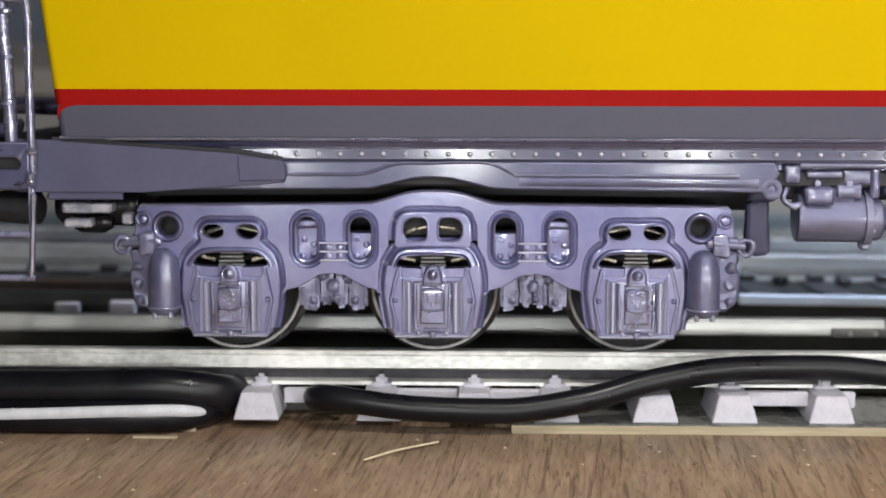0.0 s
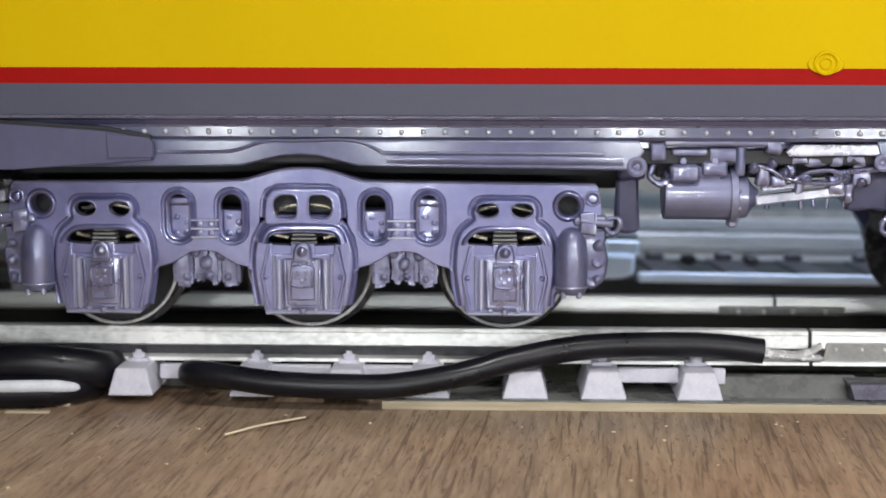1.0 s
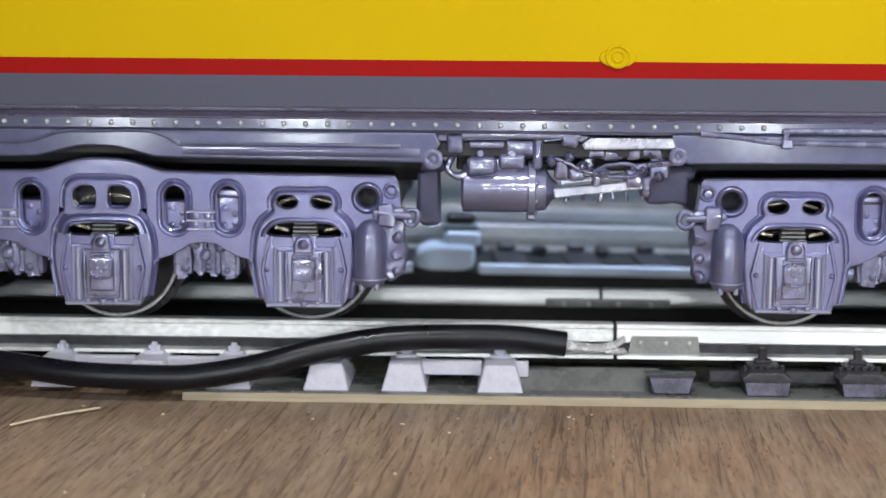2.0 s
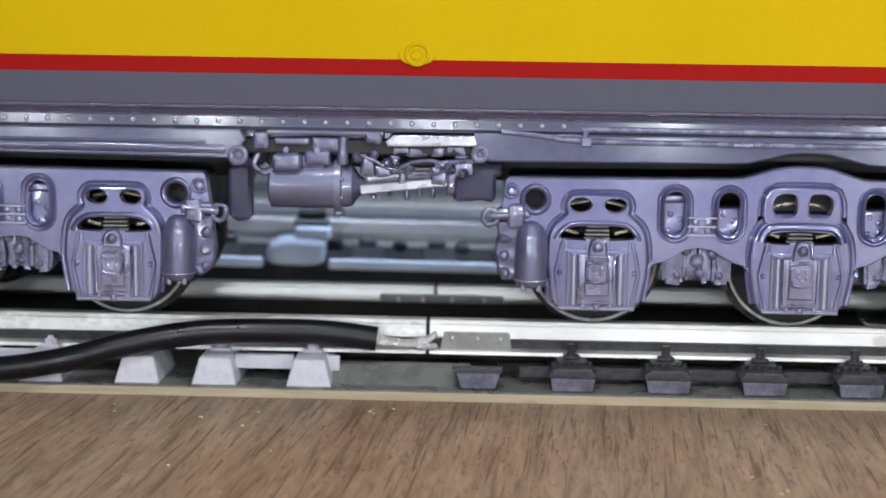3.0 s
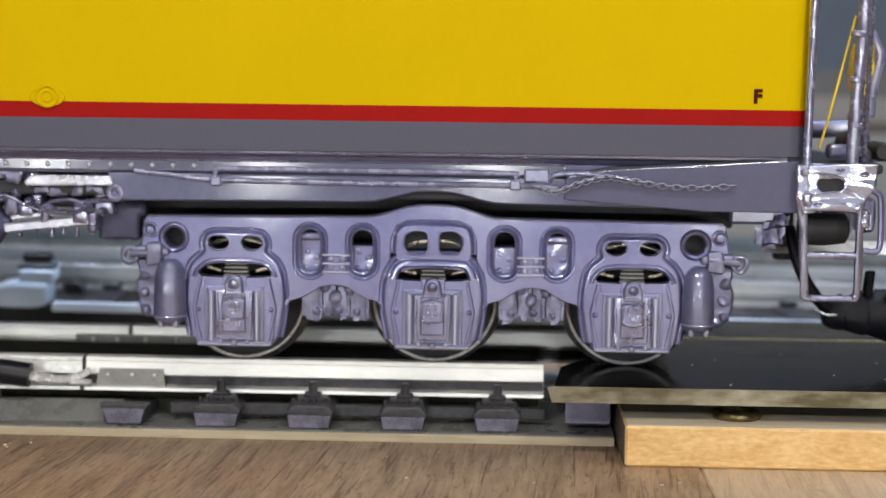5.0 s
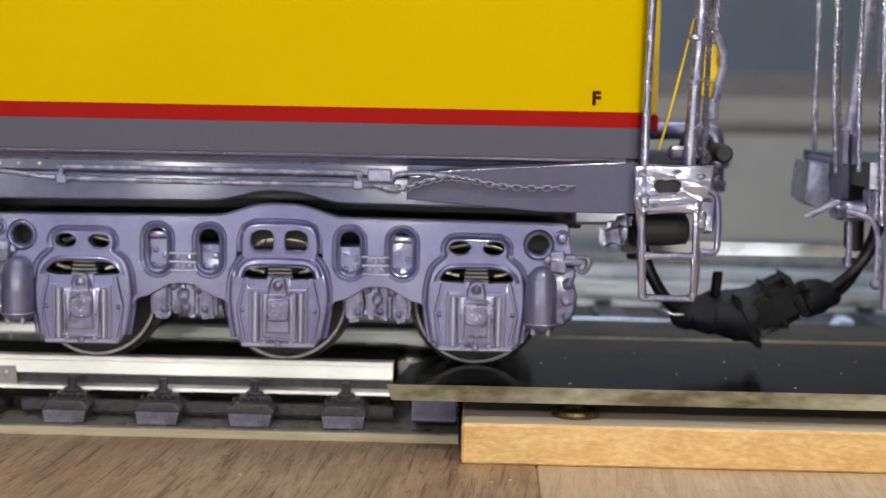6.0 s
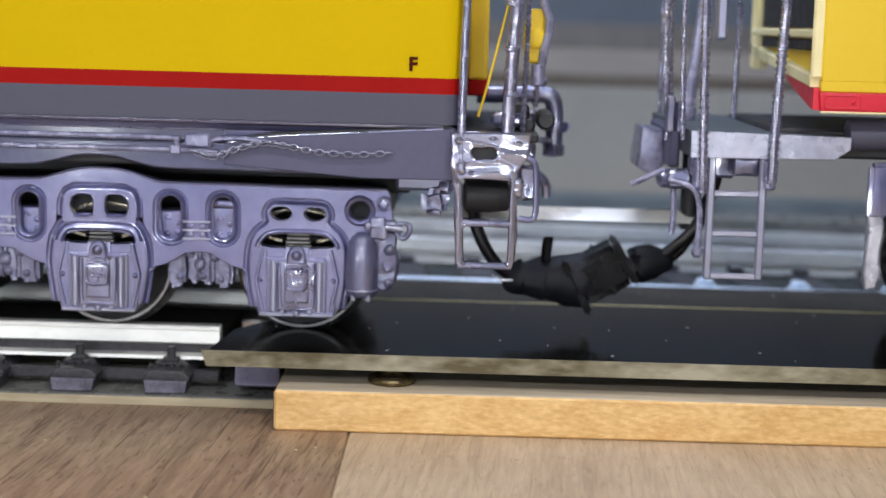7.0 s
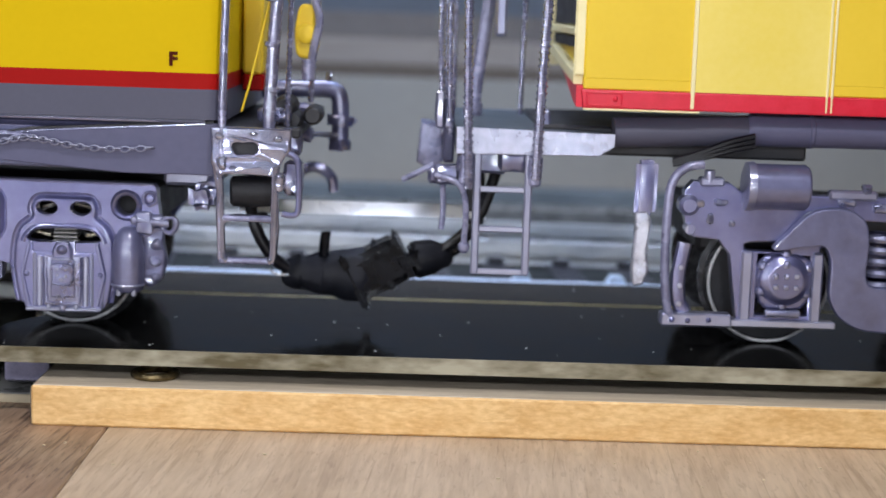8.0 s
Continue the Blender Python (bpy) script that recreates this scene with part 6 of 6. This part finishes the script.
tube(bm, [(240.9, 21, 37), (241.6, 21, 44), (242.9, 21, 54), (243.8, 21, 66)], 1.15, 10, flat=0.7)
rod(bm, (240.7, 21, 35.6), (240.9, 21, 38.0), 1.7, 12)
loose("stand_pipe", bm, SILVER_GREY, loco2, "worn silvery stand pipe")
bm = B()
for x, z0, z1 in ((234.6, 35, 41), (236.2, 35, 40), (252.0, 35.6, 38.5)):
    box(bm, x - 0.7, x + 0.7, -5, -2.4, z0, z1, 0.3)
loose("post_socket", knocked(bm), GREY, loco2)
bm = B()
box(bm, 243.9, 246.0, 12, 15, 50, 63, 0.5)
part("signal_box", bm, GREY, loco2)
# lever, grab irons
bm = B()
tube(bm, [(228.8, -3.6, 26.2), (231.2, -4.4, 27.5), (234, -5, 29.0)], 0.5, 8)
tube(bm, [(234, -9.8, 27.8), (238.0, -10.2, 26.4), (239.2, -10.4, 22.8), (239.1, -10.4, 16.4)], 0.5, 8)
lathe(bm, (239.1, -10.4, 15.2), (239.1, -10.4, 17.2), ((0, 0.5), (0.3, 0.95), (0.7, 0.95), (1, 0.4)), 10)
tube(bm, [(235.4, -6, 27), (235.6, -6, 22), (235.4, -6, 18.4)], 0.5, 8)
loose("uncoupling_lever", bm, SILVER_GREY, loco2)
# pipes under the cab
bm = B()
box(bm, 251, 295, -6, 38, 31.5, 36.2, 0.4)
box(bm, 294.6, 400, -5.8, 38, 34.0, 36.2, 0.4)
part("underframe", bm, BLACK, loco2, "black underframe")
bm = B()
lathe(bm, (262.8, -7.4, 35.4), (285, -7.4, 36.4), ((0, 2.2), (0.01, 2.5), (0.99, 2.5), (1, 2.3)), 20)
part("air_reservoir", bm, GREY_SMOOTH, loco2, "smooth dark grey reservoir")
bm = B()
lathe(bm, (284.6, -7.6, 36.6), (320, -7.6, 36.8), ((0, 2.3), (0.02, 2.75), (0.28, 2.75), (0.285, 2.9), (0.3, 2.9), (0.305, 2.75), (1, 2.75)), 20)
part("air_reservoir", bm, GREY_MATT, loco2, "smooth grey banded reservoir")
bm = B()
for i in range(3):
    tube(bm, [(272.4, -10.6, 30.8 + 0.3 * i), (276, -10.9, 31.6 + 0.5 * i), (281, -11, 33.2 + 0.7 * i), (285.4, -10.9, 34.2 + 0.8 * i)], 0.45, 6)
loose("cable", bm, RUBBER, loco2)
bm = B()
box(bm, 267.0, 270.6, -7.8, -5.2, 21.8, 31.0, 0.7, seg=2)
part("brace", knocked(bm), GREY_SOFT, loco2, smooth=60)
bm = B()
plate(bm, [[(267.2, 22.4), (269.2, 22.6), (270.0, 21.0), (269.4, 16.0), (269.8, 12.6), (269.0, 10.4), (267.4, 10.2), (266.8, 13.0), (267.3, 17.0)]], -7.6, -5.4, 0.4)
part("brace", knocked(bm, 0.2, 1), SILVER_LIT, loco2, "brace in a lit silver tone", smooth=60)

# ---- its truck, with an exposed wheel and bent equaliser ----
tr = thing("locomotive_truck", "grey equalised locomotive truck with a round axle cover", "truck", 310, 16, 0)
bm = B()
frame_loop = [(274.6, 26.6), (276.0, 28.2), (282, 28.0), (284.4, 26.2), (300, 26.4), (330, 26.4), (330, 22), (303, 22.4), (300.5, 19.0), (297.4, 17.6), (297.4, 5.0), (295.6, 4.6), (287, 4.6), (284.2, 5.2),
              (282.6, 16.2), (280.6, 18.6), (276.4, 19.0), (275.4, 19.8), (274.6, 23)]
window = [(287.4, 16.4), (295.8, 16.4), (295.8, 6.4), (287.4, 6.4)]
slot = eased([(284.8, 18.4), (291.6, 18.6), (291.2, 16.9), (285.0, 17.0)], 2)
plate(bm, [frame_loop, window, slot], -10.2, -7.4, 0.3)
sf = part("side_frame", bm, GREY_SOFT, tr)
bm = B()
for x in (285.4, 297.0):
    box(bm, x - 0.9, x + 0.9, -11.0, -9.5, 5.0, 17.0, 0.3)
loose("guide", bm, GREY_SOFT, sf)
bm = B()
for x, z, w, h in ((277.2, 24.6, 1.4, 1.2), (280.6, 24.8, 2.2, 1.0), (279.0, 22.2, 1.2, 1.6), (282.6, 21.4, 1.0, 1.0), (301.0, 25.4, 3.0, 1.0), (306.6, 24.6, 2.4, 1.6), (310.4, 25.6, 1.8, 1.0), (304.2, 27.6, 1.6, 1.6)):
    box(bm, x - w / 2, x + w / 2, -11.2, -9.8, z - h / 2, z + h / 2, 0.3)
loose("casting_boss", knocked(bm, 0.2, 1), GREY_BRIGHT, sf)
bm = B()
plate(bm, [eased([(288.4, 17.2), (291.6, 20.6), (294.4, 23.6), (297, 24.6), (301.4, 24.6), (304.2, 22.6), (304.8, 19), (304.4, 13.6), (305.4, 11.6), (330, 11.4), (330, 4.4), (305, 4.2),
                  (300.6, 6.4), (298.6, 10), (298.8, 16), (297.6, 18.6), (294, 18.0)], 2)], -12.6, -10.4, 0.3)
part("equaliser", bm, GREY_CAST, tr)
bm = B()
box(bm, 271.6, 283.2, -11.8, -8.8, 4.4, 6.6, 0.3)
box(bm, 283.0, 300.4, -11.4, -8.8, 4.5, 5.7, 0.2)
for x, z in ((273.4, 5.5), (276, 5.4), (279.4, 5.6)):
    lathe(bm, (x, -11.7, z), (x, -12.3, z), ((0, 0.5), (0.6, 0.4), (1, 0)), 8)
loose("keeper_bar", bm, GREY_SOFT, tr)
bm = B()
plate(bm, [eased([(288.4, 16.6), (294.8, 16.6), (296.2, 15.0), (295.8, 9.0), (294.4, 7.4), (288.8, 7.4), (287.4, 9.0), (287.0, 15.0)], 1)], -11.0, -8.4, 0.5)
lathe(bm, (291.5, -10.6, 12.5), (291.5, -12.7, 12.5), ((0, 4.3), (0.45, 4.25), (0.7, 3.9), (0.78, 3.4), (0.95, 3.1), (1, 2.6)), 30)
for k in range(6):
    a = k * math.pi / 3 + 0.5
    lathe(bm, (291.5 + 4.2 * math.cos(a), -10.8, 12.5 + 4.2 * math.sin(a)), (291.5 + 4.2 * math.cos(a), -11.9, 12.5 + 4.2 * math.sin(a)), ((0, 0.9), (0.7, 0.8), (1, 0.4)), 9)
for dx in (-1.7, 0, 1.7):
    for dz in (-1.0, 0.8):
        box(bm, 291.5 + dx - 0.4, 291.5 + dx + 0.4, -13.1, -12.4, 12.5 + dz - 0.4, 12.5 + dz + 0.4, 0.15)
lathe(bm, (291.5, -12.4, 15.2), (291.5, -13.0, 15.2), ((0, 0.7), (0.7, 0.6), (1, 0.2)), 8)
box(bm, 288.6, 294.4, -12.0, -10.6, 6.4, 7.6, 0.3)
part("axle_cover", knocked(bm, 0.08, 1), GREY_SOFT, tr, smooth=50)
bm = B()
lathe(bm, (284.0, -11.0, 27.7), (294.4, -11.0, 27.7), ((0, 3.0), (0.03, 3.9), (0.14, 4.0), (0.15, 3.7), (0.95, 3.7), (1, 3.3)), 28)
bmesh.ops.recalc_face_normals(bm, faces=bm.faces)
part("brake_cylinder", bm, GREY_CAST, tr)
bm = B()
tube(bm, [(277.4, -11, 31.0), (274.6, -11.2, 30.4), (272.6, -11.4, 28.4), (271.9, -11.4, 24.6), (271.8, -11.4, 16), (272.2, -11.4, 10), (273.0, -11.2, 6.4), (274.6, -11, 5.2)], 0.75, 10)
part("sand_pipe", bm, SILVER_GREY, tr)
bm = B()
lathe(bm, (275.4, -8.5, 24.2), (275.4, -11.4, 24.2), ((0, 1.8), (0.8, 1.7), (1, 1.1)), 14)
rod(bm, (275.6, -9, 20.4), (275.6, -12, 20.4), 0.9, 10)
rod(bm, (278.6, -10, 28), (278.6, -10, 30), 0.9, 10)
box(bm, 277, 281, -10.8, -8, 27.4, 28.8, 0.3)
box(bm, 298, 306, -11.2, -9, 25.8, 27.4, 0.4)
loose("bracket", bm, GREY_SOFT, tr)
bm = B()
tube(bm, [(275.2, -9.8, 18), (274.4, -9.8, 13), (274.6, -9.8, 8.6), (275.8, -9.8, 6.4)], 1.2, 8, flat=0.6)
for z in (8, 11, 14):
    rod(bm, (274.6, -9.6, z), (274.6, -10.9, z), 0.5, 8)
loose("brake_shoe", bm, GREY_SOFT, tr)
for k in range(5):
    bm = B()
    tube(bm, [(307.6 + 3.0 * math.cos(a), -8 + 3.0 * math.sin(a), 12 + 1.9 * k) for a in [2 * math.pi * i / 18 for i in range(18)]], 0.7, 7, True, 0)
    part("spring_coil", bm, GREY, tr)
wheelset(tr, 291.0)
wheelset(tr, 331.0)
bm = B()
box(bm, 279, 345, 1.5, 30.5, 15, 23, 0.8)
part("bolster", bm, BLACK, tr, "dark bolster")
